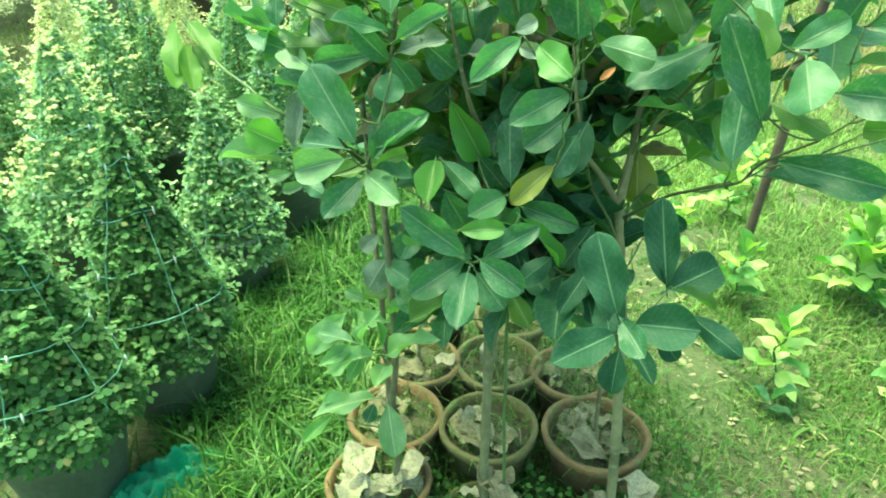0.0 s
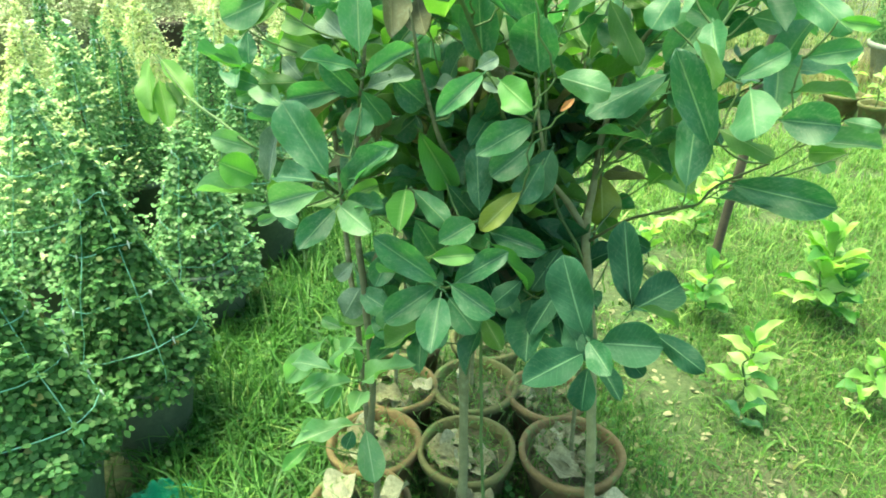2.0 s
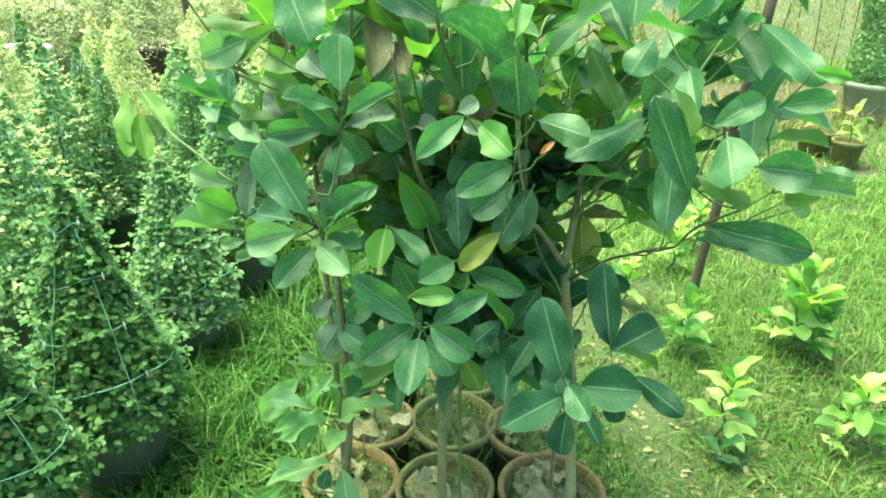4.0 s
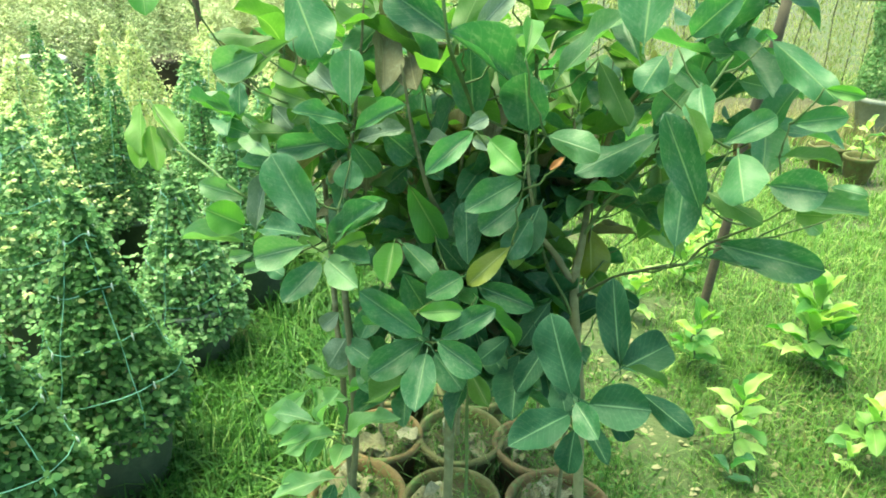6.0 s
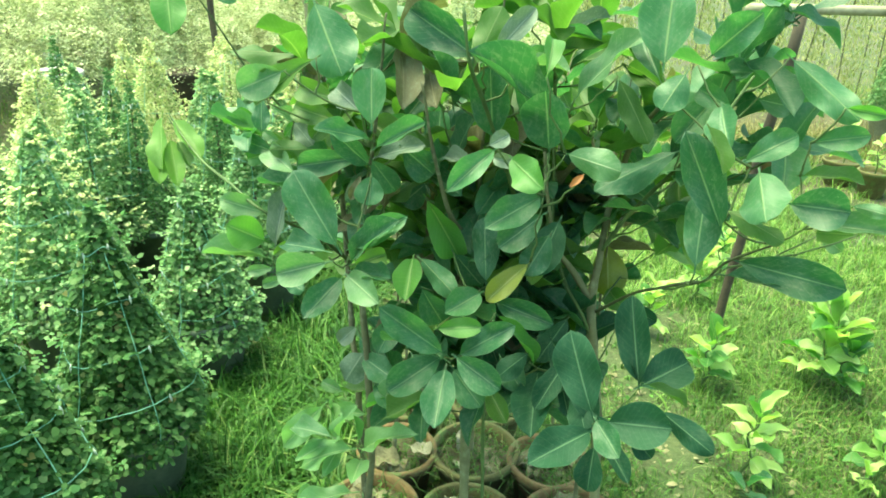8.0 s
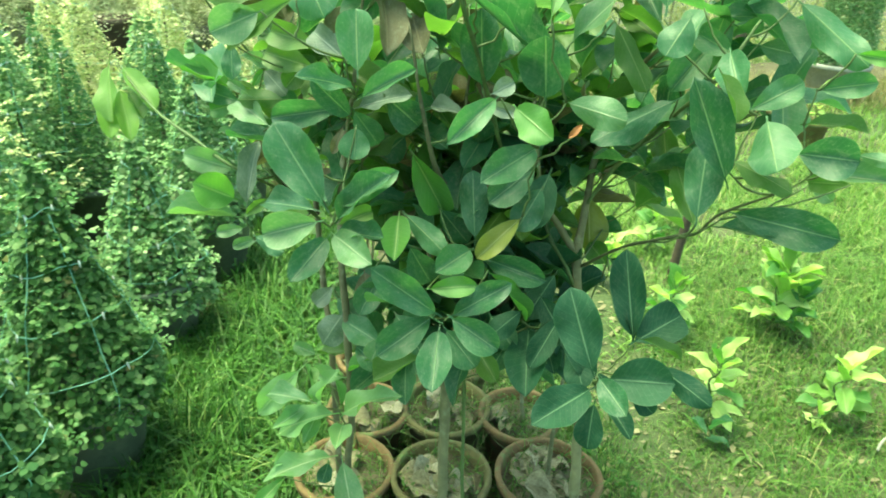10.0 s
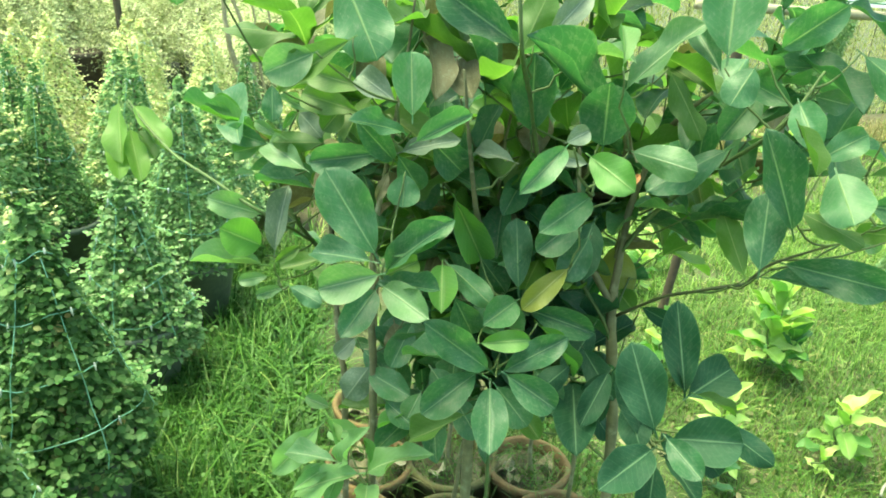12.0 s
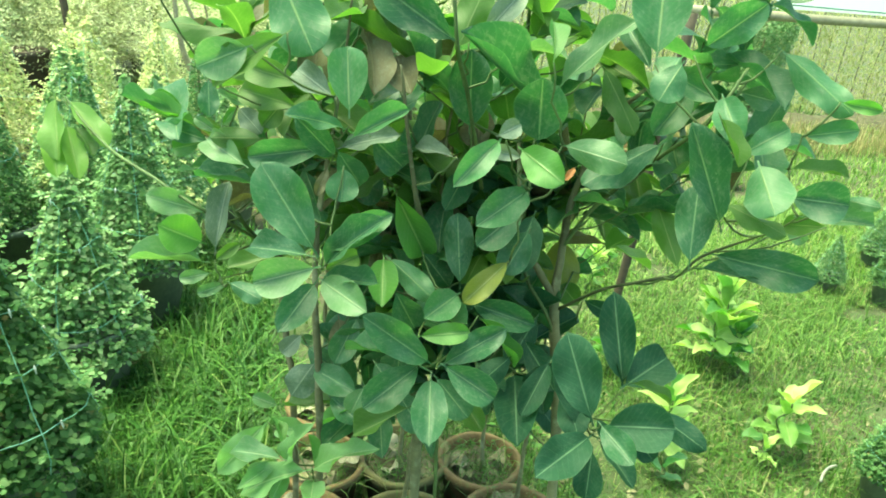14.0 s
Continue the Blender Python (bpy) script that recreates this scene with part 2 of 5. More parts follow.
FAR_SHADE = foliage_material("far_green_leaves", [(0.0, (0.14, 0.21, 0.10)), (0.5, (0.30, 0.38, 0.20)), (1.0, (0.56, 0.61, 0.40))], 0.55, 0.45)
REED_GREEN = foliage_material("reed_leaves", [(0.0, (0.24, 0.32, 0.11)), (0.5, (0.42, 0.48, 0.20)), (1.0, (0.66, 0.62, 0.36))], 0.6, 0.4)


def ground_material():
    m, nt, bsdf, _ = material("ground")
    a = noise_tex(nt, 1.3, 6.0, "Object")
    b = noise_tex(nt, 38.0, 4.0, "Object")
    soil = ramp(nt, b, [(0.3, (0.045, 0.042, 0.022)), (0.7, (0.105, 0.097, 0.053))])
    moss = ramp(nt, b, [(0.3, (0.03, 0.052, 0.015)), (0.7, (0.066, 0.098, 0.031))])
    nt.links.new(mix(nt, ramp(nt, a, [(0.38, (0, 0, 0)), (0.6, (1, 1, 1))]), soil, moss), bsdf.inputs["Base Color"])
    bsdf.inputs["Roughness"].default_value = 0.95
    bump(nt, bsdf, b, 0.8, 0.02)
    return m


GROUND = ground_material()


# ---- mesh makers ----
def part(name, bm, mat, parent=None, label=""):
    """Links a bmesh (or a ready mesh) as one object under a thing."""
    if isinstance(bm, bmesh.types.BMesh):
        me = bpy.data.meshes.new(name)
        bm.to_mesh(me)
        bm.free()
    else:
        me = bm
    if mat is not None and not me.materials:
        me.materials.append(mat)
    ob = new(name, me)
    if parent is not None:
        ob.parent = parent
    return tagged(ob, label)


def smooth(bm):
    for f in bm.faces:
        f.smooth = True
    return bm


def lathe(profile, seg=32, wobble=0.0, seed=0):
    """A turned body from (radius, height) pairs."""
    bm = bmesh.new()
    rings = []
    for r, z in profile:
        ring = []
        for i in range(seg):
            a = 2 * math.pi * i / seg
            rr = r * (1 + wobble * noise.noise((math.cos(a) * 1.3 + seed, math.sin(a) * 1.3, z * 5)))
            ring.append(bm.verts.new((rr * math.cos(a), rr * math.sin(a), z)))
        rings.append(ring)
    for lo, hi in zip(rings, rings[1:]):
        for i in range(seg):
            bm.faces.new((lo[i], lo[(i + 1) % seg], hi[(i + 1) % seg], hi[i]))
    bm.faces.new(rings[0][::-1])
    bm.faces.new(rings[-1])
    return smooth(bm)


def tube(points, radii, seg=8, rough=0.0):
    """A tapered round limb along points."""
    bm = bmesh.new()
    pts = [Vector(p) for p in points]
    rings = []
    for i, p in enumerate(pts):
        d = (pts[min(i + 1, len(pts) - 1)] - pts[max(i - 1, 0)]).normalized()
        x = d.orthogonal().normalized()
        if rings:
            x = (last - d * last.dot(d)).normalized()
        last = x
        y = d.cross(x)
        r = radii[i] if isinstance(radii, (list, tuple)) else radii
        ring = []
        for k in range(seg):
            a = 2 * math.pi * k / seg
            rr = r * (1 + rough * noise.noise(p * 40 + Vector((k * 1.7, 0, 0))))
            ring.append(bm.verts.new(p + x * math.cos(a) * rr + y * math.sin(a) * rr))
        rings.append(ring)
    for lo, hi in zip(rings, rings[1:]):
        for k in range(seg):
            bm.faces.new((lo[k], lo[(k + 1) % seg], hi[(k + 1) % seg], hi[k]))
    bm.faces.new(rings[0][::-1])
    bm.faces.new(rings[-1])
    return smooth(bm)


def bend(a, b, sag, n=8, sway=0.0, seed=0):
    """Points of a limb that leaves a and rises or sags on its way to b."""
    a, b = Vector(a), Vector(b)
    out = []
    for i in range(n + 1):
        u = i / n
        p = a.lerp(b, u)
        p.z += sag * math.sin(math.pi * u)
        p.x += sway * noise.noise((seed, u * 4, 1.0)) * math.sin(math.pi * u)
        p.y += sway * noise.noise((seed, u * 4, 7.0)) * math.sin(math.pi * u)
        out.append(p)
    return out


def leaf_mesh(name, droop, fold, wave, nose, mat=None, blunt=0.50):
    """A broad leaf of length 1 along +y and width 1, face up, with a short stalk."""
    bm = bmesh.new()
    layer = bm.loops.layers.uv.new("UVMap")
    rows, cols = 15, 6
    peak = nose / (nose + blunt)
    grid = []
    for i in range(rows + 1):
        v = 1 - (1 - i / rows) ** 1.5
        half = 0.5 * (v ** nose * (1 - v) ** blunt) / (peak ** nose * (1 - peak) ** blunt) if 0 < v < 1 else 0.012
        line = []
        for j in range(cols + 1):
            u = j / cols * 2 - 1
            x = u * half
            y = 0.06 + 0.94 * v - 0.02 * u * u * v
            z = fold * abs(x) - droop * v * v + 0.10 * droop * v + wave * math.sin(v * 9 + (u > 0) * 1.5) * abs(u) ** 1.5 * half
            line.append(bm.verts.new((x, y, z)))
        grid.append(line)
    for i in range(rows):
        for j in range(cols):
            f = bm.faces.new((grid[i][j], grid[i][j + 1], grid[i + 1][j + 1], grid[i + 1][j]))
            f.smooth = True
            for loop, (a, b) in zip(f.loops, ((i, j), (i, j + 1), (i + 1, j + 1), (i + 1, j))):
                loop[layer].uv = (b / cols, 1 - (1 - a / rows) ** 1.5)
    stalk = [bm.verts.new(c) for c in ((-0.02, -0.06, 0.0), (0.02, -0.06, 0.0), (0.02, 0.07, 0.004), (-0.02, 0.07, 0.004), (0, -0.06, -0.02), (0, 0.07, -0.012))]
    for a, b, c, d in ((0, 1, 2, 3), (1, 4, 5, 2), (4, 0, 3, 5)):
        f = bm.faces.new((stalk[a], stalk[b], stalk[c], stalk[d]))
        for loop in f.loops:
            loop[layer].uv = (0.3, 0.2)
    me = bpy.data.meshes.new(name)
    bm.to_mesh(me)
    bm.free()
    me.materials.append(mat or LEAF["M"])
    return me


LEAF_SHAPES = [leaf_mesh("leaf", d, f, w, n) for d, f, w, n in
               ((0.08, 0.26, 0.12, 0.76), (0.18, 0.38, 0.12, 0.84), (0.28, 0.42, 0.12, 0.72), (0.14, 0.24, 0.18, 0.86), (0.02, 0.50, 0.10, 0.76), (0.36, 0.28, 0.16, 0.80), (0.10, -0.16, 0.16, 0.76), (-0.10, 0.36, 0.14, 0.78))]
SHARP_SHAPES = [leaf_mesh("leaf", d, f, w, n, None, 0.85) for d, f, w, n in ((0.12, 0.3, 0.14, 0.75), (0.28, 0.22, 0.2, 0.8), (-0.06, 0.4, 0.16, 0.7), (0.4, 0.3, 0.2, 0.75))]


def leaf(parent, kind, base, azimuth, rise, length, width, roll, shape=None, name="leaf"):
    """One broad leaf: where its stalk starts, its compass way, rise, size, and roll about its midrib, in degrees."""
    a, e = radians(azimuth), radians(rise)
    y = Vector((math.cos(a) * math.cos(e), math.sin(a) * math.cos(e), math.sin(e)))
    up = Vector((0, 0, 1)) - y * y.z
    up = up.normalized() if up.length > 0.05 else y.orthogonal().normalized()
    x = y.cross(up)
    r = radians(roll)
    n = up * math.cos(r) + x * math.sin(r)
    x = y.cross(n)
    forms = SHARP_SHAPES if kind in "SN" else LEAF_SHAPES
    me = forms[rnd.randrange(len(forms)) if shape is None else shape]
    ob = new(name, me)
    m = Matrix((x * width, y * length, n * length)).transposed().to_4x4()
    m.translation = Vector(base)
    ob.parent = parent
    ob.matrix_basis = parent.matrix_basis.inverted() @ m
    ob.material_slots[0].link = "OBJECT"
    ob.material_slots[0].material = LEAF[kind]
    return ob


def thing(name, at, label, category, group="", kind=""):
    ob = tagged(new(name), label, category, group, kind)
    ob.empty_display_size = 0.05
    ob.matrix_basis = pose(*at)
    return ob


def world_part(name, bm, mat, parent, label=""):
    """A part whose mesh is given in world places."""
    ob = part(name, bm, mat, parent, label)
    ob.matrix_basis = parent.matrix_basis.inverted()
    return ob


def cloud(name, places, normals, ways, lengths, widths, mat, sides=4):
    """Very many small leaves as one mesh: each a folded blade at its place."""
    n = len(places)
    ways = ways - normals * np.sum(ways * normals, 1)[:, None]
    ways /= np.linalg.norm(ways, axis=1)[:, None] + 1e-9
    x = np.cross(ways, normals)
    if sides == 4:
        outline = ((0, 0, 0), (0.5, 0.5, 0.10), (0, 1, -0.05), (-0.5, 0.5, 0.10))
    else:
        outline = ((0, 0, 0), (0.42, 0.25, 0.08), (0.48, 0.65, 0.10), (0, 1, -0.08), (-0.48, 0.65, 0.10), (-0.42, 0.25, 0.08))
    k = len(outline)
    v = np.empty((n, k, 3))
    for i, (a, b, c) in enumerate(outline):
        v[:, i] = places + x * (a * widths)[:, None] + ways * (b * lengths)[:, None] + normals * (c * lengths)[:, None]
    me = bpy.data.meshes.new(name)
    me.vertices.add(n * k)
    me.vertices.foreach_set("co", v.reshape(-1).astype(np.float32))
    me.loops.add(n * k)
    me.loops.foreach_set("vertex_index", np.arange(n * k, dtype=np.int32))
    me.polygons.add(n)
    me.polygons.foreach_set("loop_start", np.arange(0, n * k, k, dtype=np.int32))
    me.update(calc_edges=True)
    me.materials.append(mat)
    return me


def unit(v):
    return v / (np.linalg.norm(v, axis=1)[:, None] + 1e-9)


def blades(name, roots, heights, widths, lean, mat, curl=1.0):
    """Grass: ribbons of four joints that lean and arch over."""
    n = len(roots)
    a = rng.uniform(0, 2 * np.pi, n)
    d = np.stack([np.cos(a), np.sin(a), np.zeros(n)], 1)
    s = np.stack([-np.sin(a), np.cos(a), np.zeros(n)], 1)
    k = 5
    v = np.empty((n, k * 2 - 1, 3))
    for i in range(k):
        u = i / (k - 1)
        out = lean * (0.25 * u + 0.65 * curl * u * u) * heights
        up = heights * (u - 0.55 * np.minimum(lean, 1.3) * u ** 2.4)
        c = roots + d * out[:, None]
        c[:, 2] += up
        w = (widths * (1 - u) ** 0.6 * 0.5)[:, None]
        if i < k - 1:
            v[:, 2 * i] = c - s * w
            v[:, 2 * i + 1] = c + s * w
        else:
            v[:, 2 * i] = c
    me = bpy.data.meshes.new(name)
    m = k * 2 - 1
    me.vertices.add(n * m)
    me.vertices.foreach_set("co", v.reshape(-1).astype(np.float32))
    faces = [(0, 1, 3, 2), (2, 3, 5, 4), (4, 5, 7, 6), (6, 7, 8)]
    flat = np.array([i for f in faces for i in f], dtype=np.int32)
    loops = (flat[None, :] + (np.arange(n, dtype=np.int32) * m)[:, None]).reshape(-1)
    starts = np.array([0, 4, 8, 12], dtype=np.int32)
    me.loops.add(len(loops))
    me.loops.foreach_set("vertex_index", loops)
    me.polygons.add(n * 4)
    me.polygons.foreach_set("loop_start", (starts[None, :] + (np.arange(n, dtype=np.int32) * len(flat))[:, None]).reshape(-1))
    me.update(calc_edges=True)
    me.materials.append(mat)
    return me


# ---- ground ----
def ground_height(x, y):
    return 0.02 * noise.noise((x * 0.9, y * 0.9, 0.3)) + 0.008 * noise.noise((x * 4, y * 4, 2.0))


def make_ground():
    bm = bmesh.new()
    n = 90
    line = [math.copysign(abs(i / (n / 2)) ** 3, i) * 400 + i * 0.10 for i in range(-n // 2, n // 2 + 1)]
    grid = [[bm.verts.new((x, y + 2.5, ground_height(x, y + 2.5))) for x in line] for y in line]
    for i in range(n):
        for j in range(n):
            bm.faces.new((grid[i][j], grid[i][j + 1], grid[i + 1][j + 1], grid[i + 1][j]))
    return tagged(part("ground", smooth(bm), GROUND), "damp earth ground with moss and trodden grass", "ground", kind="structure")


make_ground()


def turf(name, label, n, x0, x1, y0, y1, low, high, wide, lean, mat, patch=0.0):
    x, y = rng.uniform(x0, x1, n), rng.uniform(y0, y1, n)
    keep = np.array([noise.noise((a * 1.6, b * 1.6, 5.0)) + 0.5 * noise.noise((a * 6, b * 6, 9.0)) > patch for a, b in zip(x, y)])
    keep &= (np.hypot(x + 0.80, y - 1.38) > 0.11)
    # worn down to bare earth beside the pots
    worn = np.clip(1.25 - np.hypot((x - 0.95) / 0.75, (y - 1.05) / 0.75), 0, 1)
    keep &= rng.random(n) > 0.5 * worn * (x > 0.5)
    # thinner towards the edge of the patch
    edge = np.minimum(np.minimum(x - x0, x1 - x), np.minimum(y - y0, y1 - y)) / (0.12 * min(x1 - x0, y1 - y0))
    keep &= edge > rng.random(n) * np.array([0.6 + 0.8 * noise.noise((a * 2.3, b * 2.3, 3.0)) for a, b in zip(x, y)])
    x, y = x[keep], y[keep]
    z = np.array([ground_height(a, b) - 0.005 for a, b in zip(x, y)])
    h = rng.uniform(low, high, len(x)) * (0.6 + 0.4 * rng.random(len(x)))
    me = blades(name, np.stack([x, y, z], 1), h, rng.uniform(wide * 0.6, wide, len(x)), rng.uniform(0.1, lean, len(x)), mat)
    return tagged(part(name, me, mat), label, "grass", kind="stuff")


turf("tall_grass", "lush long bright green grass between the pots", 5500, -0.85, -0.10, 0.9, 3.6, 0.06, 0.20, 0.007, 1.4, GRASS, -0.28)
turf("tall_grass", "lush long arching bright green grass between pots", 4600, -0.80, -0.20, 0.9, 3.8, 0.14, 0.36, 0.0115, 1.9, GRASS, -0.22)
turf("tall_grass", "long green grass under the clipped shrubs", 15000, -3.6, -0.5, 0.7, 5.5, 0.08, 0.25, 0.010, 1.3, GRASS, -0.5)
turf("tall_grass", "long green grass at the foot of black pots", 4200, -0.88, -0.40, 1.15, 2.6, 0.08, 0.26, 0.009, 1.5, GRASS, -2.0)
turf("short_grass", "patchy yellow-green trodden lawn grass", 60000, 0.40, 3.8, 0.9, 4.6, 0.02, 0.085, 0.005, 1.7, LAWN, -0.42)
turf("short_grass", "taller tufts of yellow-green grass in the lawn", 16000, 0.75, 4.2, 1.25, 3.0, 0.07, 0.19, 0.005, 1.8, LAWN, -0.16)
# both further turfs use LAWN_SUN, sunlight painted as blade colour
turf("short_grass", "tufts of lawn grass coloured pale in place of sunlight", 22000, 0.75, 4.4, 2.2, 4.8, 0.06, 0.18, 0.0055, 1.8, LAWN_SUN, -0.3)
turf("short_grass", "lawn grass further off, coloured yellow-green in place of sunlight", 30000, -0.6, 7.0, 3.0, 9.5, 0.06, 0.18, 0.012, 1.2, LAWN_SUN, -0.5)
turf("rough_grass", "rough trodden grass round the nursery plot", 52000, -7.5, 8.5, -4.5, 9.5, 0.03, 0.13, 0.014, 1.6, LAWN, -0.75)
turf("dry_grass", "dry straw-coloured grass at the foot of the hedge", 6000, 1.5, 7.5, 5.7, 6.9, 0.12, 0.42, 0.010, 1.3, DRY_GRASS, -0.3)


def ground_scraps():
    n = 2600
    x, y = rng.uniform(0.3, 3.0, n), rng.triangular(0.2, 1.1, 3.6, n)
    z = np.array([ground_height(a, c) + 0.006 for a, c in zip(x, y)])
    normals = unit(np.array([0, 0, 1.0]) + rng.normal(0, 0.35, (n, 3)))
    length = rng.uniform(0.008, 0.045, n)
    me = cloud("leaf_scraps", np.stack([x, y, z], 1), normals, unit(rng.normal(0, 1, (n, 3))), length, length * rng.uniform(0.3, 0.7, n), SCRAP, 6)
    return tagged(part("leaf_scraps", me, SCRAP), "dry brown leaf scraps scattered over the earth", "leaf litter", kind="stuff")


ground_scraps()


def broad_weeds(name, label, n, x0, x1, y0, y1, high, size):
    """Low weeds with small round leaves."""
    k = n // 14
    cx, cy = rng.uniform(x0, x1, k), rng.uniform(y0, y1, k)
    pick = rng.integers(0, k, n)
    p = np.stack([cx[pick] + rng.normal(0, 0.035, n), cy[pick] + rng.normal(0, 0.035, n), rng.uniform(0.01, high, n)], 1)
    normals = unit(np.array([0, 0, 1.0]) + rng.normal(0, 0.45, (n, 3)))
    length = size * rng.uniform(0.5, 1.3, n)
    me = cloud(name, p, normals, unit(rng.normal(0, 1, (n, 3))), length, length * 0.7, GRASS, 6)
    return tagged(part(name, me, GRASS), label, "weeds", kind="stuff")


broad_weeds("low_weeds", "low round-leaved weeds between the terracotta pots", 4200, -0.05, 0.72, 0.85, 1.33, 0.15, 0.02)
broad_weeds("low_weeds", "low round-leaved weeds between the terracotta pots", 1200, -0.4, 0.75, 1.3, 2.2, 0.10, 0.02)
broad_weeds("low_weeds", "low round-leaved weeds in the lawn", 1100, 0.6, 3.2, 1.0, 3.2, 0.05, 0.016)
broad_weeds("low_weeds", "low round-leaved weeds in the long grass", 1600, -0.8, -0.2, 1.0, 3.2, 0.12, 0.02)
turf("short_grass", "thin trodden grass on bare earth beside the pots", 7000, 0.5, 1.5, 0.85, 1.9, 0.02, 0.09, 0.004, 1.6, LAWN, -1.2)
turf("pot_weeds", "fine green weeds between terracotta pots", 6500, -0.38, 0.78, 0.8, 2.2, 0.05, 0.25, 0.004, 1.3, GRASS, -0.3)


# ---- terracotta pots and their trees ----
RIM_Z = 0.21


def terracotta_pot(tree, x, y, r, seed, rim=RIM_Z):
    t = 0.013
    pot = world_part("pot", lathe([(r * 0.66, 0.0), (r * 0.70, 0.004), (r * 0.90, rim - 0.035), (r, rim - 0.030), (r + 0.004, rim - 0.006), (r, rim), (r - t, rim - 0.002),
                                   (r - t - 0.004, rim - 0.045), (r * 0.80, rim - 0.06), (r * 0.55, rim - 0.065)], 36, 0.05, seed), MOSSY_TERRACOTTA if 0.05 < x < 0.3 or x > 3.3 else TERRACOTTA, tree, "weathered terracotta pot with algae stains")
    pot.matrix_basis = tree.matrix_basis.inverted() @ pose(x, y, 0)
    bm = bmesh.new()
    rings = [[bm.verts.new((0, 0, rim - 0.038))]]
    for i in range(1, 7):
        q = (r - t - 0.001) * i / 6
        rings.append([bm.verts.new((q * math.cos(a), q * math.sin(a), rim - 0.04 + 0.014 * noise.noise((q * 30 * math.cos(a) + seed, q * 30 * math.sin(a), 0)))) for a in (2 * math.pi * k / 28 for k in range(28))])
    for k in range(28):
        bm.faces.new((rings[0][0], rings[1][k], rings[1][(k + 1) % 28]))
        for lo, hi in zip(rings[1:], rings[2:]):
            bm.faces.new((lo[k], hi[k], hi[(k + 1) % 28], lo[(k + 1) % 28]))
    soil = world_part("soil", smooth(bm), SOIL, tree)
    soil.matrix_basis = pot.matrix_basis
    return pot


DRY_SHAPES = [leaf_mesh("dry_leaf", d, f, w, n, LITTER) for d, f, w, n in ((0.30, 0.3, 0.30, 0.8), (-0.25, 0.5, 0.25, 0.9), (0.15, 0.6, 0.35, 0.7), (0.4, 0.2, 0.4, 0.8))]
DARK_DRY = [leaf_mesh("dry_leaf", d, f, w, n, SCRAP) for d, f, w, n in ((0.30, 0.3, 0.30, 0.8), (-0.25, 0.5, 0.25, 0.9), (0.15, 0.6, 0.35, 0.7), (0.4, 0.2, 0.4, 0.8))]


def litter(tree, x, y, r, n, big=1.0):
    """Curled dry leaves lying on the soil of a pot."""
    for _ in range(n):
        a, q = rnd.uniform(0, 2 * math.pi), r * math.sqrt(rnd.random()) * 0.62
        ob = new("dry_leaf", (DRY_SHAPES if big > 1.2 or rnd.random() < 0.35 else DARK_DRY)[rnd.randrange(4)])
        ob.parent = tree
        s = 0.085 * big * rnd.uniform(0.6, 1.2)
        ob.matrix_basis = tree.matrix_basis.inverted() @ pose(x + q * math.cos(a), y + q * math.sin(a), RIM_Z - 0.026 + rnd.random() * 0.022 * big, rnd.uniform(-14, 18), rnd.uniform(-25, 25), rnd.uniform(0, 360)) @ Matrix.Diagonal((s * 0.7, s, s, 1)) @ pose(0, -0.5, 0)


def pot_weeds(tree, x, y, r, rim):
    """Small weeds and grass growing on the soil of one pot."""
    n = 150
    a, q = rng.uniform(0, 2 * np.pi, n), r * 0.85 * np.sqrt(rng.random(n))
    p = np.stack([q * np.cos(a), q * np.sin(a), rim - 0.035 + rng.uniform(0, 0.045, n)], 1)
    length = rng.uniform(0.008, 0.024, n)
    me = cloud("weed_patch", p, unit(np.array([0, 0, 1.0]) + rng.normal(0, 0.9, (n, 3))), unit(rng.normal(0, 1, (n, 3))), length, length * 0.4, LAWN, 4)
    ob = tagged(part("weed_patch", me, None, tree), kind="stuff")
    ob.matrix_basis = tree.matrix_basis.inverted() @ pose(x, y, 0)
    m = 130
    a, q = rng.uniform(0, 2 * np.pi, m), r * 0.9 * np.sqrt(rng.random(m))
    me = blades("grass_tuft", np.stack([q * np.cos(a), q * np.sin(a), np.full(m, rim - 0.04)], 1), rng.uniform(0.03, 0.12, m), np.full(m, 0.003), rng.uniform(0.4, 1.9, m), LAWN)
    ob = tagged(part("grass_tuft", me, None, tree), kind="stuff")
    ob.matrix_basis = tree.matrix_basis.inverted() @ pose(x, y, 0)


def potted_tree(x, y, r, label, scraps=5, big=1.0, rim=RIM_Z):
    tree = thing("potted_tree", (x, y, 0), label, "potted tree", "broad-leaved trees in terracotta pots")
    terracotta_pot(tree, x, y, r, x * 7 + y, rim)
    litter(tree, x, y, r, scraps, big)
    pot_weeds(tree, x, y, r, rim)
    return tree


WOODY = {}


def grown(points, radii, steps=5):
    """More joints between the given ones, with the small bends and swellings of living wood."""
    pts, rad = [], []
    for i in range(len(points) - 1):
        a, b = Vector(points[i]), Vector(points[i + 1])
        before, after = Vector(points[max(i - 1, 0)]), Vector(points[min(i + 2, len(points) - 1)])
        for k in range(steps):
            u = k / steps
            p = 0.5 * (2 * a + (b - before) * u + (2 * before - 5 * a + 4 * b - after) * u * u + (3 * a - before - 3 * b + after) * u ** 3)
            r = radii[i] + (radii[i + 1] - radii[i]) * u
            pts.append(p + Vector((noise.noise(p * 11), noise.noise(p * 11 + Vector((5, 0, 0))), 0)) * 0.004)
            rad.append(r * (1 + 0.22 * noise.noise(p * 26)))
    return pts + [Vector(points[-1])], rad + [radii[-1]]


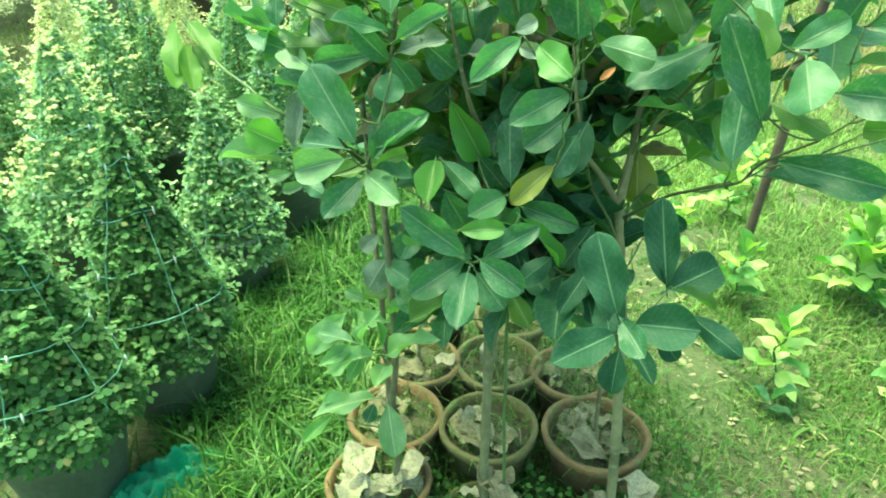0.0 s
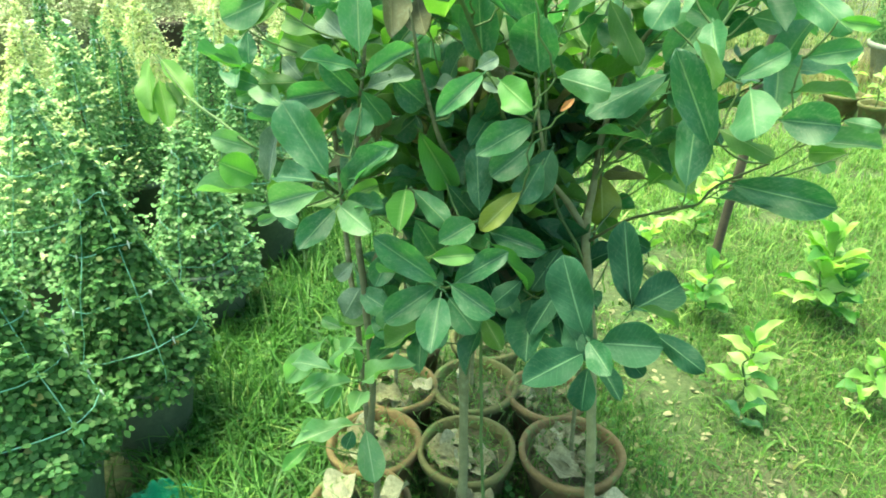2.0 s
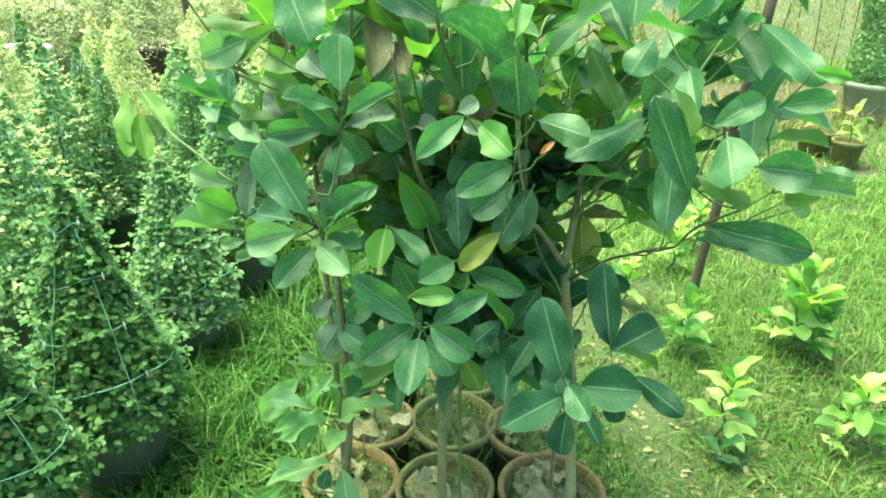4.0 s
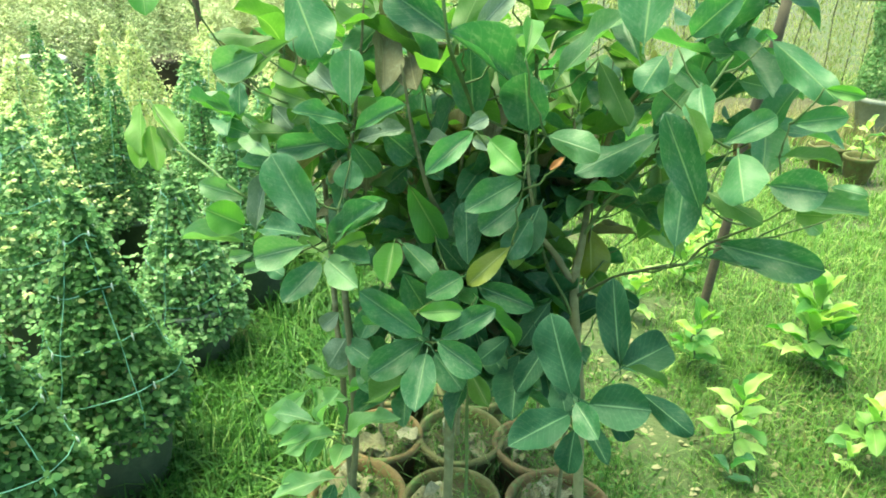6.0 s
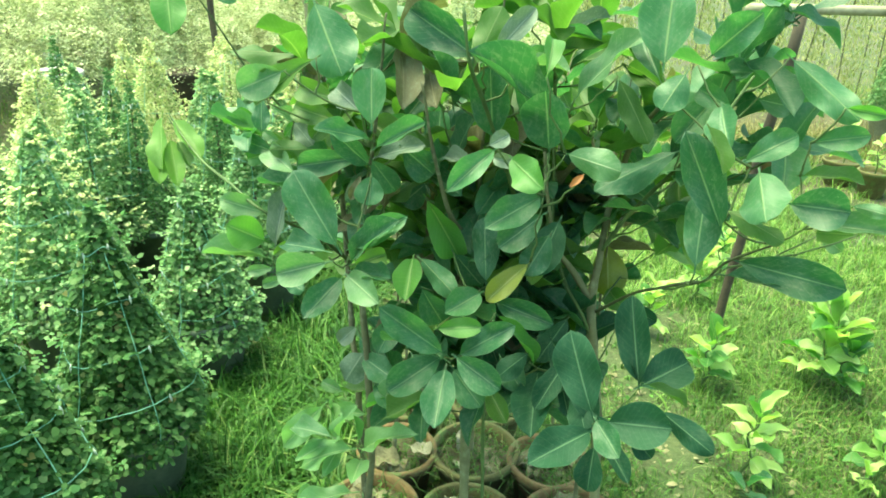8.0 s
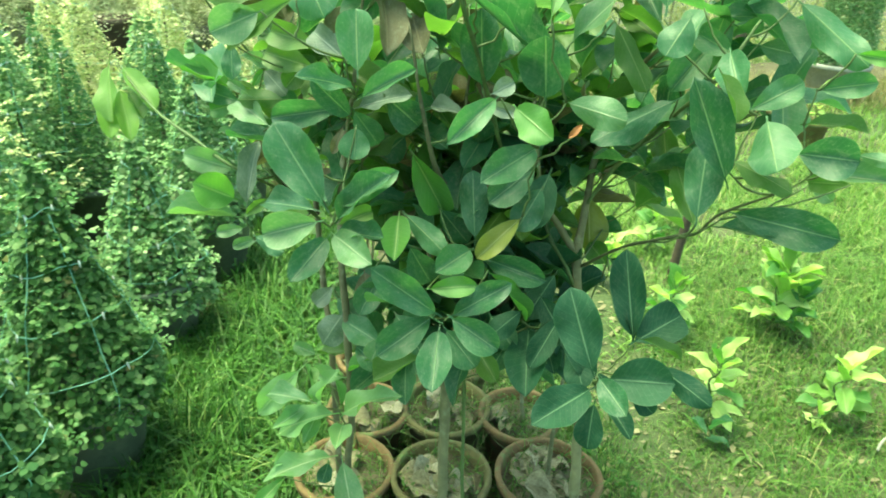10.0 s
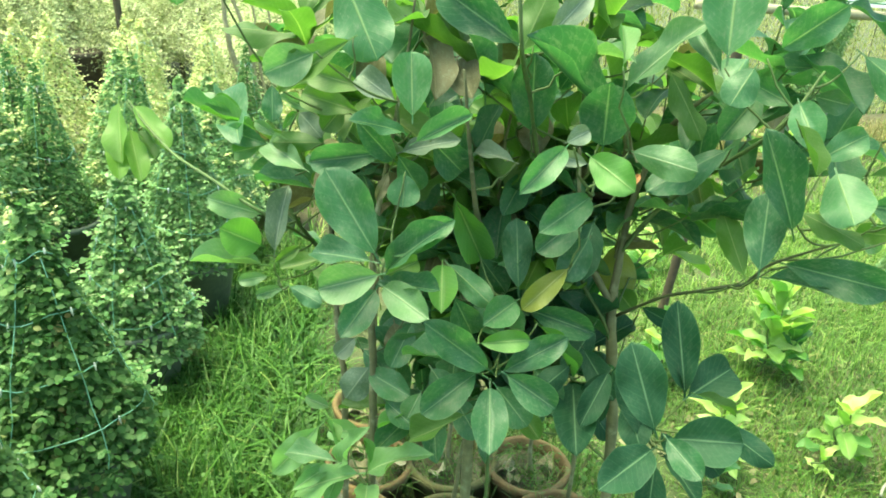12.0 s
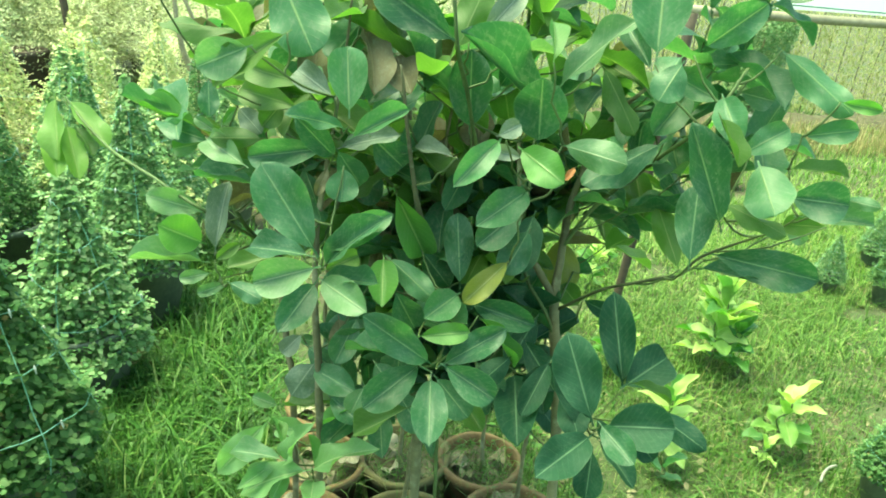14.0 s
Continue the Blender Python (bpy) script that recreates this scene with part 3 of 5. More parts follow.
def limb(tree, name, points, radii, mat=None):
    if len(points) < 8 or name == "trunk":
        points, radii = grown(points, radii)
    world_part(name, tube(points, radii, 10 if name == "trunk" else 7, 0.12), mat or BARK, tree)
    WOODY.setdefault(tree.name, []).extend(Vector(p) for p in points)


def sprig(tree, at, leaves):
    """A whorl of leaves at a twig's end, and the twig that carries it from the nearest limb."""
    at = Vector(at)
    near = [p for p in WOODY[tree.name] if p.z < at.z - 0.05] or WOODY[tree.name]
    root = min(near, key=lambda p: (p - at).length + 0.3 * abs(p.z + 0.12 - at.z))
    limb(tree, "branch", bend(root, at, -0.012 if at.z > root.z else 0.02, 8, 0.008, at.x * 9), [0.0022 - 0.0009 * i / 8 for i in range(9)], TWIG)
    for kind, az, rise, length, width, roll, dx, dy, dz, *shape in leaves:
        leaf(tree, kind, at + Vector((dx, dy, dz)), az, rise, length, width, roll, *shape)


def wild_whorl(tree, at, n, size, kinds="DDDM"):
    first = rnd.uniform(0, 360)
    sprig(tree, at, [(rnd.choice(kinds), first + 360 * i / n + rnd.uniform(-25, 25), rnd.uniform(-35, 45) + (40 if i == n - 1 else 0),
                      size * rnd.uniform(0.75, 1.15), size * rnd.uniform(0.36, 0.48), rnd.uniform(-30, 30), 0, 0, rnd.uniform(-0.02, 0.02)) for i in range(n)])


LABEL = "young broad-leaved tree with dark waxy leaves in terracotta pot"
left_tree = potted_tree(-0.165, 1.265, 0.135, LABEL, 9, 1.5)
limb(left_tree, "trunk", [(-0.125, 1.262, 0.15), (-0.113, 1.258, 0.3), (-0.119, 1.255, 0.45), (-0.110, 1.254, 0.62), (-0.112, 1.252, 0.845), (-0.118, 1.26, 1.10), (-0.095, 1.27, 1.28), (-0.075, 1.26, 1.42), (-0.06, 1.25, 1.55)], [0.0092, 0.0088, 0.0080, 0.0078, 0.0074, 0.006, 0.004, 0.003, 0.0018])
middle_tree = potted_tree(0.105, 1.205, 0.125, LABEL, 7, 1.0, 0.12)
limb(middle_tree, "trunk", [(0.103, 1.235, 0.05), (0.104, 1.262, 0.20), (0.106, 1.29, 0.40), (0.107, 1.31, 0.62), (0.105, 1.32, 0.85), (0.12, 1.32, 1.10), (0.12, 1.31, 1.30), (0.14, 1.30, 1.45), (0.15, 1.28, 1.60)], [0.0140, 0.0132, 0.0125, 0.0115, 0.0085, 0.0050, 0.0032, 0.0024, 0.0016], OLIVE_BARK)
limb(middle_tree, "branch", [(0.165, 1.23, 0.06), (0.150, 1.25, 0.3), (0.145, 1.28, 0.6), (0.15, 1.30, 0.9)], [0.005, 0.0045, 0.004, 0.003], TWIG)
limb(middle_tree, "branch", [(0.12, 1.30, 1.10), (0.06, 1.22, 1.18), (0.03, 1.17, 1.30), (0.0, 1.15, 1.45)], [0.006, 0.005, 0.0035, 0.0018])
right_tree = potted_tree(0.475, 1.215, 0.125, LABEL, 7, 1.0, 0.11)
limb(right_tree, "trunk", [(0.432, 1.19, 0.04), (0.415, 1.193, 0.25), (0.399, 1.197, 0.52), (0.376, 1.213, 0.78), (0.360, 1.232, 0.915), (0.356, 1.256, 0.996), (0.366, 1.278, 1.05), (0.375, 1.296, 1.10), (0.392, 1.31, 1.20), (0.412, 1.29, 1.32), (0.432, 1.19, 1.42)], [0.0128, 0.0122, 0.0115, 0.0112, 0.011, 0.0105, 0.0085, 0.0075, 0.006, 0.005, 0.0035], OLIVE_BARK)
limb(right_tree, "branch", [(0.357, 1.254, 0.985), (0.313, 1.260, 1.051), (0.264, 1.243, 1.118), (0.245, 1.22, 1.19), (0.227, 1.22, 1.316)], [0.008, 0.0068, 0.0055, 0.004, 0.003], OLIVE_BARK)
limb(right_tree, "branch", [(0.362, 1.240, 0.970), (0.409, 1.165, 1.050), (0.437, 1.115, 1.088), (0.470, 1.075, 1.117), (0.505, 1.080, 1.120), (0.528, 1.060, 1.165), (0.575, 1.00, 1.225)], [0.0034, 0.0031, 0.003, 0.0029, 0.0027, 0.0025, 0.002], DARK_TWIG)
limb(right_tree, "branch", [(0.372, 1.290, 1.085), (0.43, 1.26, 1.201), (0.447, 1.136, 1.309), (0.450, 1.015, 1.414), (0.493, 1.017, 1.487)], [0.0048, 0.0042, 0.0036, 0.003, 0.002], TWIG)
limb(middle_tree, "branch", [(0.183, 1.262, 1.217), (0.125, 1.176, 1.370), (0.080, 1.124, 1.480), (0.066, 1.123, 1.571)], [0.0042, 0.0036, 0.0032, 0.0026], TWIG)
limb(right_tree, "branch", [(0.362, 1.228, 0.90), (0.335, 1.24, 0.965), (0.295, 1.285, 1.035), (0.27, 1.30, 1.15), (0.257, 1.31, 1.388), (0.241, 1.291, 1.553)], [0.0045, 0.004, 0.004, 0.0038, 0.0035, 0.003], TWIG)
back_tree = potted_tree(-0.135, 1.50, 0.135, LABEL, 6)
limb(back_tree, "trunk", [(-0.15, 1.50, 0.15), (-0.155, 1.468, 0.651), (-0.168, 1.502, 0.768), (-0.183, 1.572, 0.990), (-0.193, 1.588, 1.143), (-0.214, 1.602, 1.287), (-0.223, 1.610, 1.422)], [0.0085, 0.0075, 0.007, 0.0065, 0.006, 0.0045, 0.0035])
limb(back_tree, "branch", [(-0.174, 1.559, 0.940), (-0.220, 1.486, 1.028), (-0.262, 1.423, 1.116), (-0.294, 1.490, 1.175), (-0.316, 1.551, 1.250)], [0.005, 0.005, 0.0045, 0.004, 0.003], TWIG)
# leaves by whorls
sprig(left_tree, (-0.123, 1.044, 1.167), [
    ("D", 157, 57, 0.146, 0.072, -61, -0.009, -0.027, 0.038, 3),
    ("M", -17, 35, 0.120, 0.042, 69, 0.004, 0.007, 0.025, 0),
    ("D", -35, 50, 0.130, 0.046, 60, 0.004, 0.007, -0.002, 1),
    ("D", -123, -17, 0.104, 0.046, -33, -0.007, -0.005, -0.020, 0),
    ("P", -59, -3, 0.105, 0.050, 47, -0.001, -0.010, -0.013, 0),
    ("D", -43, 7, 0.106, 0.037, 33, 0.004, 0.009, -0.016, 7),
    ("O", 38, 2, 0.069, 0.032, 55, 0.005, 0.018, -0.012, 7),
])
sprig(left_tree, (-0.138, 0.944, 1.225), [
    ("P", 176, -16, 0.085, 0.051, -65, 0.003, -0.020, 0.001, 4),
    ("D", 138, -7, 0.118, 0.041, -35, -0.003, 0.020, -0.001, 0),
])
sprig(left_tree, (-0.080, 1.109, 1.364), [
    ("M", 91, 67, 0.098, 0.057, -8, 0.000, -0.009, 0.021, 4),
    ("M", -149, 21, 0.103, 0.036, -50, -0.002, 0.017, -0.007, 3),
    ("M", -0, 28, 0.098, 0.034, 52, 0.002, -0.008, -0.015, 4),
])
sprig(left_tree, (-0.094, 1.191, 1.300), [
    ("D", -144, 44, 0.101, 0.042, -109, 0.003, 0.004, -0.007, 1),
    ("D", 172, -10, 0.134, 0.049, -75, -0.008, -0.002, 0.010, 1),
    ("U", -32, 23, 0.107, 0.038, 54, 0.011, 0.025, 0.002, 3),
    ("B", -133, -55, 0.050, 0.018, -36, -0.010, -0.027, -0.013, 3),
    ("D", 17, -56, 0.082, 0.046, 100, 0.005, 0.000, 0.007, 0),
])
sprig(left_tree, (-0.035, 1.192, 1.330), [
    ("D", 27, -42, 0.086, 0.058, 104, 0.000, 0.000, 0.000, 7),
])
sprig(left_tree, (-0.099, 1.133, 1.402), [
    ("U", 125, 17, 0.098, 0.043, -57, 0.000, 0.000, 0.000, 0),
])
sprig(left_tree, (-0.178, 1.206, 1.573), [
    ("M", -57, -51, 0.139, 0.087, 39, 0.000, 0.000, 0.000, 6),
])
sprig(left_tree, (-0.009, 1.378, 1.516), [
    ("D", -123, -25, 0.165, 0.064, -42, 0.000, 0.000, 0.000, 6),
])
sprig(left_tree, (-0.215, 1.101, 1.474), [
    ("P", -164, -21, 0.078, 0.056, -77, 0.000, 0.000, 0.000, 7),
])
sprig(left_tree, (-0.138, 1.187, 1.409), [
    ("O", 135, 4, 0.131, 0.046, -73, 0.000, 0.000, 0.000, 0),
])
sprig(left_tree, (-0.143, 1.226, 1.364), [
    ("O", 148, 8, 0.123, 0.047, -72, 0.000, 0.000, 0.000, 3),
])
sprig(left_tree, (-0.170, 1.284, 1.361), [
    ("O", -152, -44, 0.054, 0.040, -60, 0.000, 0.000, 0.000, 1),
])
sprig(left_tree, (-0.282, 1.230, 1.405), [
    ("D", -88, -58, 0.059, 0.032, -2, 0.000, 0.000, 0.000, 3),
])
sprig(left_tree, (-0.221, 1.325, 1.341), [
    ("P", -146, 29, 0.070, 0.024, -64, 0.000, 0.000, 0.000, 3),
])
sprig(back_tree, (-0.245, 1.323, 1.342), [
    ("U", -41, -36, 0.061, 0.041, 51, 0.000, 0.000, 0.000, 3),
])
sprig(back_tree, (-0.203, 1.249, 1.308), [
    ("O", 163, -5, 0.093, 0.036, -76, 0.000, 0.000, 0.000, 6),
])
sprig(left_tree, (-0.165, 1.113, 1.493), [
    ("O", -165, -31, 0.125, 0.044, -50, 0.000, 0.000, 0.000, 1),
])
sprig(back_tree, (-0.326, 1.477, 1.267), [
    ("L", 161, 15, 0.120, 0.042, -20, 0.000, 0.000, 0.000, 4),
])
sprig(back_tree, (-0.299, 1.403, 1.264), [
    ("D", 168, 16, 0.086, 0.041, -71, -0.002, -0.001, -0.004, 3),
    ("L", 150, -19, 0.067, 0.036, -85, -0.013, 0.010, -0.009, 7),
    ("P", 164, 30, 0.051, 0.021, -67, 0.015, -0.009, 0.013, 1),
])
sprig(back_tree, (-0.357, 1.519, 1.295), [
    ("L", 161, 24, 0.062, 0.025, -67, 0.000, 0.000, 0.000, 0),
])
sprig(back_tree, (-0.231, 1.226, 1.267), [
    ("P", 122, 7, 0.112, 0.047, -51, 0.000, 0.000, 0.000, 7),
])
sprig(back_tree, (-0.274, 1.358, 1.301), [
    ("L", 8, 52, 0.040, 0.017, 78, 0.000, 0.000, 0.000, 3),
])
sprig(back_tree, (-0.334, 1.532, 1.161), [
    ("P", 175, 1, 0.049, 0.017, -27, 0.000, 0.000, 0.000, 1),
])
sprig(back_tree, (-0.215, 1.274, 1.219), [
    ("D", 156, 1, 0.118, 0.038, -20, 0.000, 0.000, 0.000, 4),
])
sprig(back_tree, (-0.311, 1.322, 1.153), [
    ("P", -176, 20, 0.099, 0.048, -70, 0.000, 0.000, 0.000, 0),
])
sprig(back_tree, (-0.303, 1.280, 1.092), [
    ("L", -160, 32, 0.086, 0.069, -76, -0.008, 0.009, 0.014, 4),
    ("U", 55, 74, 0.125, 0.044, 14, 0.012, -0.004, 0.003, 1),
    ("P", -169, 10, 0.129, 0.041, -17, -0.004, -0.005, -0.016, 4),
])
sprig(back_tree, (-0.287, 1.294, 1.034), [
    ("P", 177, -11, 0.058, 0.026, -66, -0.016, 0.005, 0.008, 0),
    ("P", 171, -22, 0.061, 0.023, -68, 0.016, -0.005, -0.008, 7),
])
sprig(back_tree, (-0.262, 1.151, 1.096), [
    ("D", -42, -8, 0.067, 0.031, 50, 0.000, 0.000, 0.000, 6),
])
sprig(back_tree, (-0.289, 1.236, 1.097), [
    ("O", -6, 37, 0.051, 0.022, 75, 0.000, 0.000, 0.000, 1),
])
sprig(middle_tree, (0.009, 1.190, 1.235), [
    ("L", 33, -59, 0.148, 0.058, 120, 0.000, 0.000, 0.000, 7),
])
sprig(middle_tree, (0.012, 1.338, 1.214), [
    ("D", -165, -37, 0.066, 0.060, -61, 0.000, 0.000, 0.000, 6),
])
sprig(middle_tree, (0.122, 1.121, 1.075), [
    ("D", 101, 74, 0.126, 0.053, -26, 0.000, 0.019, 0.007, 6),
    ("M", -143, -10, 0.088, 0.053, -42, -0.010, -0.012, 0.007, 4),
    ("D", -29, -9, 0.119, 0.048, 61, 0.011, -0.007, -0.013, 4),
])
sprig(middle_tree, (0.196, 1.110, 1.142), [
    ("Y", -170, -42, 0.108, 0.041, -52, 0.000, 0.000, 0.000, 0),
])
sprig(middle_tree, (0.206, 1.089, 1.274), [
    ("D", -142, -11, 0.132, 0.054, -45, 0.000, 0.000, 0.000, 0),
])
sprig(middle_tree, (0.110, 0.951, 1.389), [
    ("M", -140, -24, 0.101, 0.037, -41, 0.000, 0.022, -0.003, 1),
    ("L", -68, -14, 0.083, 0.048, 58, 0.016, -0.012, -0.006, 3),
    ("U", 6, 26, 0.034, 0.026, 66, -0.016, -0.010, 0.009, 7),
])
sprig(middle_tree, (0.225, 1.029, 1.364), [
    ("P", -54, -2, 0.102, 0.049, 73, 0.000, 0.000, 0.000, 6),
])
sprig(middle_tree, (0.148, 1.270, 1.361), [
    ("M", -152, 34, 0.141, 0.040, -51, 0.000, 0.000, 0.000, 1),
])
sprig(middle_tree, (0.128, 1.191, 1.343), [
    ("D", -126, 80, 0.131, 0.071, -160, 0.000, 0.000, 0.000, 0),
])
sprig(middle_tree, (0.227, 1.140, 1.388), [
    ("D", -160, 37, 0.205, 0.066, -58, 0.000, 0.000, 0.000, 4),
])
sprig(middle_tree, (0.209, 1.085, 1.350), [
    ("D", -124, 76, 0.112, 0.080, -168, 0.000, 0.000, 0.000, 7),
])
sprig(middle_tree, (0.100, 1.213, 1.479), [
    ("D", 147, 28, 0.155, 0.071, -76, 0.000, 0.000, 0.000, 7),
])
sprig(middle_tree, (0.007, 1.300, 1.441), [
    ("B", -88, -18, 0.104, 0.063, 26, 0.010, -0.010, 0.003, 1),
    ("O", 146, 43, 0.067, 0.028, -66, -0.010, 0.010, -0.003, 1),
])
sprig(middle_tree, (0.099, 1.157, 1.305), [
    ("U", 134, 5, 0.087, 0.031, -37, 0.000, 0.000, 0.000, 1),
])
sprig(middle_tree, (0.153, 0.997, 1.353), [
    ("U", 157, 10, 0.046, 0.023, -75, 0.000, 0.000, 0.000, 7),
])
sprig(left_tree, (-0.084, 1.124, 1.299), [
    ("M", -104, -71, 0.054, 0.050, -7, 0.000, 0.000, 0.000, 7),
])
sprig(middle_tree, (-0.008, 1.151, 1.134), [
    ("L", -99, -27, 0.100, 0.050, 1, -0.005, -0.007, 0.003, 4),
    ("M", -49, -24, 0.107, 0.043, 50, 0.005, 0.007, -0.003, 6),
])
sprig(middle_tree, (0.063, 1.193, 1.124), [
    ("D", 8, -53, 0.102, 0.048, 92, 0.000, 0.000, 0.000, 6),
])
sprig(middle_tree, (0.001, 1.099, 1.097), [
    ("D", 10, -63, 0.091, 0.053, 96, 0.000, 0.000, 0.000, 0),
])
sprig(middle_tree, (0.025, 1.011, 1.062), [
    ("L", -13, 10, 0.081, 0.035, 59, 0.000, 0.000, 0.000, 0),
])
sprig(left_tree, (-0.177, 1.071, 1.273), [
    ("U", -175, -26, 0.038, 0.020, -70, 0.000, 0.000, 0.000, 0),
])
sprig(middle_tree, (0.051, 0.985, 1.017), [
    ("D", -168, 42, 0.142, 0.053, -79, -0.010, -0.001, 0.012, 3),
    ("D", -20, 40, 0.119, 0.045, 65, 0.011, 0.014, -0.002, 3),
    ("D", -27, -27, 0.093, 0.050, 56, 0.004, -0.025, 0.024, 4),
    ("D", -102, -20, 0.117, 0.055, 4, -0.008, 0.000, -0.013, 0),
    ("D", -41, -40, 0.083, 0.050, 49, 0.003, 0.012, -0.022, 0),
])
sprig(middle_tree, (0.043, 1.033, 0.991), [
    ("D", -162, -29, 0.118, 0.058, -45, -0.002, 0.013, -0.003, 7),
    ("D", 134, 2, 0.174, 0.056, -8, 0.002, -0.013, 0.003, 2),
])
sprig(middle_tree, (0.022, 1.021, 0.924), [
    ("O", 145, -46, 0.133, 0.047, -38, 0.000, 0.000, 0.000, 7),
])
sprig(middle_tree, (-0.043, 1.105, 0.909), [
    ("P", -139, -50, 0.051, 0.042, -32, 0.000, 0.000, 0.000, 1),
])
sprig(middle_tree, (0.130, 1.049, 1.072), [
    ("L", -10, -47, 0.126, 0.029, 30, 0.000, 0.000, 0.000, 1),
])
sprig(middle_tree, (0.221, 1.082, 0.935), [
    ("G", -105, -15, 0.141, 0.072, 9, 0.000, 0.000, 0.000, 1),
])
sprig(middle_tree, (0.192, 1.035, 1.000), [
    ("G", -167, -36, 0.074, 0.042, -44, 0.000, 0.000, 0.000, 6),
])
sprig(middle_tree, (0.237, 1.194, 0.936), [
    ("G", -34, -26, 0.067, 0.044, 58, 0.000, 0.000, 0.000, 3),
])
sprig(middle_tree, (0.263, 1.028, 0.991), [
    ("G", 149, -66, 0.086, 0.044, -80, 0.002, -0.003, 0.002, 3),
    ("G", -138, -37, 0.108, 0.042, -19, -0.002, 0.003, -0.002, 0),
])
sprig(middle_tree, (0.233, 1.130, 1.190), [
    ("D", -149, -51, 0.090, 0.054, -34, 0.000, 0.000, 0.000, 6),
])
sprig(middle_tree, (0.389, 1.411, 0.945), [
    ("D", -171, -6, 0.088, 0.045, -58, 0.000, 0.000, 0.000, 6),
])
sprig(left_tree, (-0.057, 1.257, 0.963), [
    ("B", -75, -56, 0.062, 0.051, 18, -0.017, 0.011, -0.006, 3),
    ("D", -130, -42, 0.097, 0.052, -28, 0.017, -0.011, 0.006, 3),
])
sprig(left_tree, (-0.124, 1.268, 0.868), [
    ("D", -55, 4, 0.119, 0.056, 46, 0.002, -0.005, -0.019, 0),
    ("U", 166, -60, 0.102, 0.063, -80, 0.006, -0.012, -0.001, 6),
    ("D", -48, -23, 0.087, 0.052, 40, -0.008, 0.017, 0.020, 6),
])
sprig(left_tree, (-0.103, 1.348, 0.853), [
    ("P", 167, 11, 0.043, 0.024, -57, 0.000, 0.000, 0.000, 0),
])
sprig(left_tree, (-0.189, 1.447, 0.631), [
    ("P", 161, 16, 0.063, 0.032, -50, 0.000, 0.000, 0.000, 4),
])
# low whorl in G leaves, coloured as shaded by the crown above
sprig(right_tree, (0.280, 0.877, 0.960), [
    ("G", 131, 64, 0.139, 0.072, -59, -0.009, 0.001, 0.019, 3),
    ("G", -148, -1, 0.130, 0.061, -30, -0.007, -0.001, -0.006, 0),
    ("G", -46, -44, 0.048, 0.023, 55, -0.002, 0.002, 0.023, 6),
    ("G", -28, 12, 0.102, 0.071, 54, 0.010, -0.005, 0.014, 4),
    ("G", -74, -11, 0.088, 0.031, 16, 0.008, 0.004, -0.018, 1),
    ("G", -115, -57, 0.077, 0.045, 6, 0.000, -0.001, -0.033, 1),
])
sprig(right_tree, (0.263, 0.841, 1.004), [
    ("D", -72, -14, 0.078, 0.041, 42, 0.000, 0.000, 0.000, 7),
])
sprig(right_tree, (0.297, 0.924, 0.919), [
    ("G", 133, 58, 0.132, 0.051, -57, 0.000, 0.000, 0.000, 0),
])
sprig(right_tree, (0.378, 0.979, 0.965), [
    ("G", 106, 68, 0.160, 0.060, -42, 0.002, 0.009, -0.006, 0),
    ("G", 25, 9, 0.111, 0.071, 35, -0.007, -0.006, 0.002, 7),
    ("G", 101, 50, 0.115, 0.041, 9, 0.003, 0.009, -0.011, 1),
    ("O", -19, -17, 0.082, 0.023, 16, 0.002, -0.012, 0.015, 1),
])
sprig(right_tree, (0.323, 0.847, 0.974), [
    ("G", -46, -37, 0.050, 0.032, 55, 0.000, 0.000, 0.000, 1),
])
sprig(right_tree, (0.511, 1.389, 1.162), [
    ("L", -57, -19, 0.126, 0.051, 63, 0.000, 0.000, 0.000, 1),
])
sprig(right_tree, (0.616, 1.598, 1.028), [
    ("D", -44, -42, 0.101, 0.041, 66, 0.000, 0.000, 0.000, 6),
])
sprig(right_tree, (0.459, 1.345, 0.915), [
    ("O", 149, 44, 0.062, 0.053, -68, 0.000, 0.000, 0.000, 0),
])
sprig(right_tree, (0.434, 1.284, 0.965), [
    ("G", -24, -22, 0.077, 0.037, 67, 0.000, 0.000, 0.000, 4),
])
sprig(middle_tree, (0.422, 1.415, 1.052), [
    ("Y", -90, -66, 0.123, 0.084, 23, 0.000, 0.000, 0.000, 6),
])
sprig(right_tree, (0.531, 1.061, 1.154), [
    ("D", -37, -2, 0.175, 0.065, 70, 0.003, -0.009, 0.018, 3),
    ("D", -34, 2, 0.132, 0.047, 19, -0.003, 0.009, -0.018, 1),
])
sprig(right_tree, (0.449, 0.936, 1.288), [
    ("D", 172, 64, 0.166, 0.058, -87, -0.001, -0.004, -0.017, 0),
    ("O", -53, -10, 0.096, 0.034, 33, 0.001, 0.004, 0.017, 6),
])
sprig(right_tree, (0.426, 0.952, 1.200), [
    ("D", 74, 71, 0.124, 0.060, -19, 0.000, 0.000, 0.000, 6),
])
sprig(right_tree, (0.486, 1.059, 1.139), [
    ("O", 107, 51, 0.120, 0.044, -48, 0.000, 0.000, 0.000, 6),
])
sprig(right_tree, (0.482, 0.953, 1.367), [
    ("M", -106, -26, 0.097, 0.068, 34, 0.005, -0.018, 0.000, 6),
    ("M", -6, 32, 0.088, 0.042, 61, -0.005, 0.018, 0.000, 3),
])
sprig(right_tree, (0.514, 0.893, 1.331), [
    ("D", -30, 1, 0.080, 0.059, 74, 0.000, 0.000, 0.000, 4),
])
sprig(right_tree, (0.581, 0.936, 1.284), [
    ("P", -25, 2, 0.107, 0.038, 46, 0.000, 0.000, 0.000, 4),
])
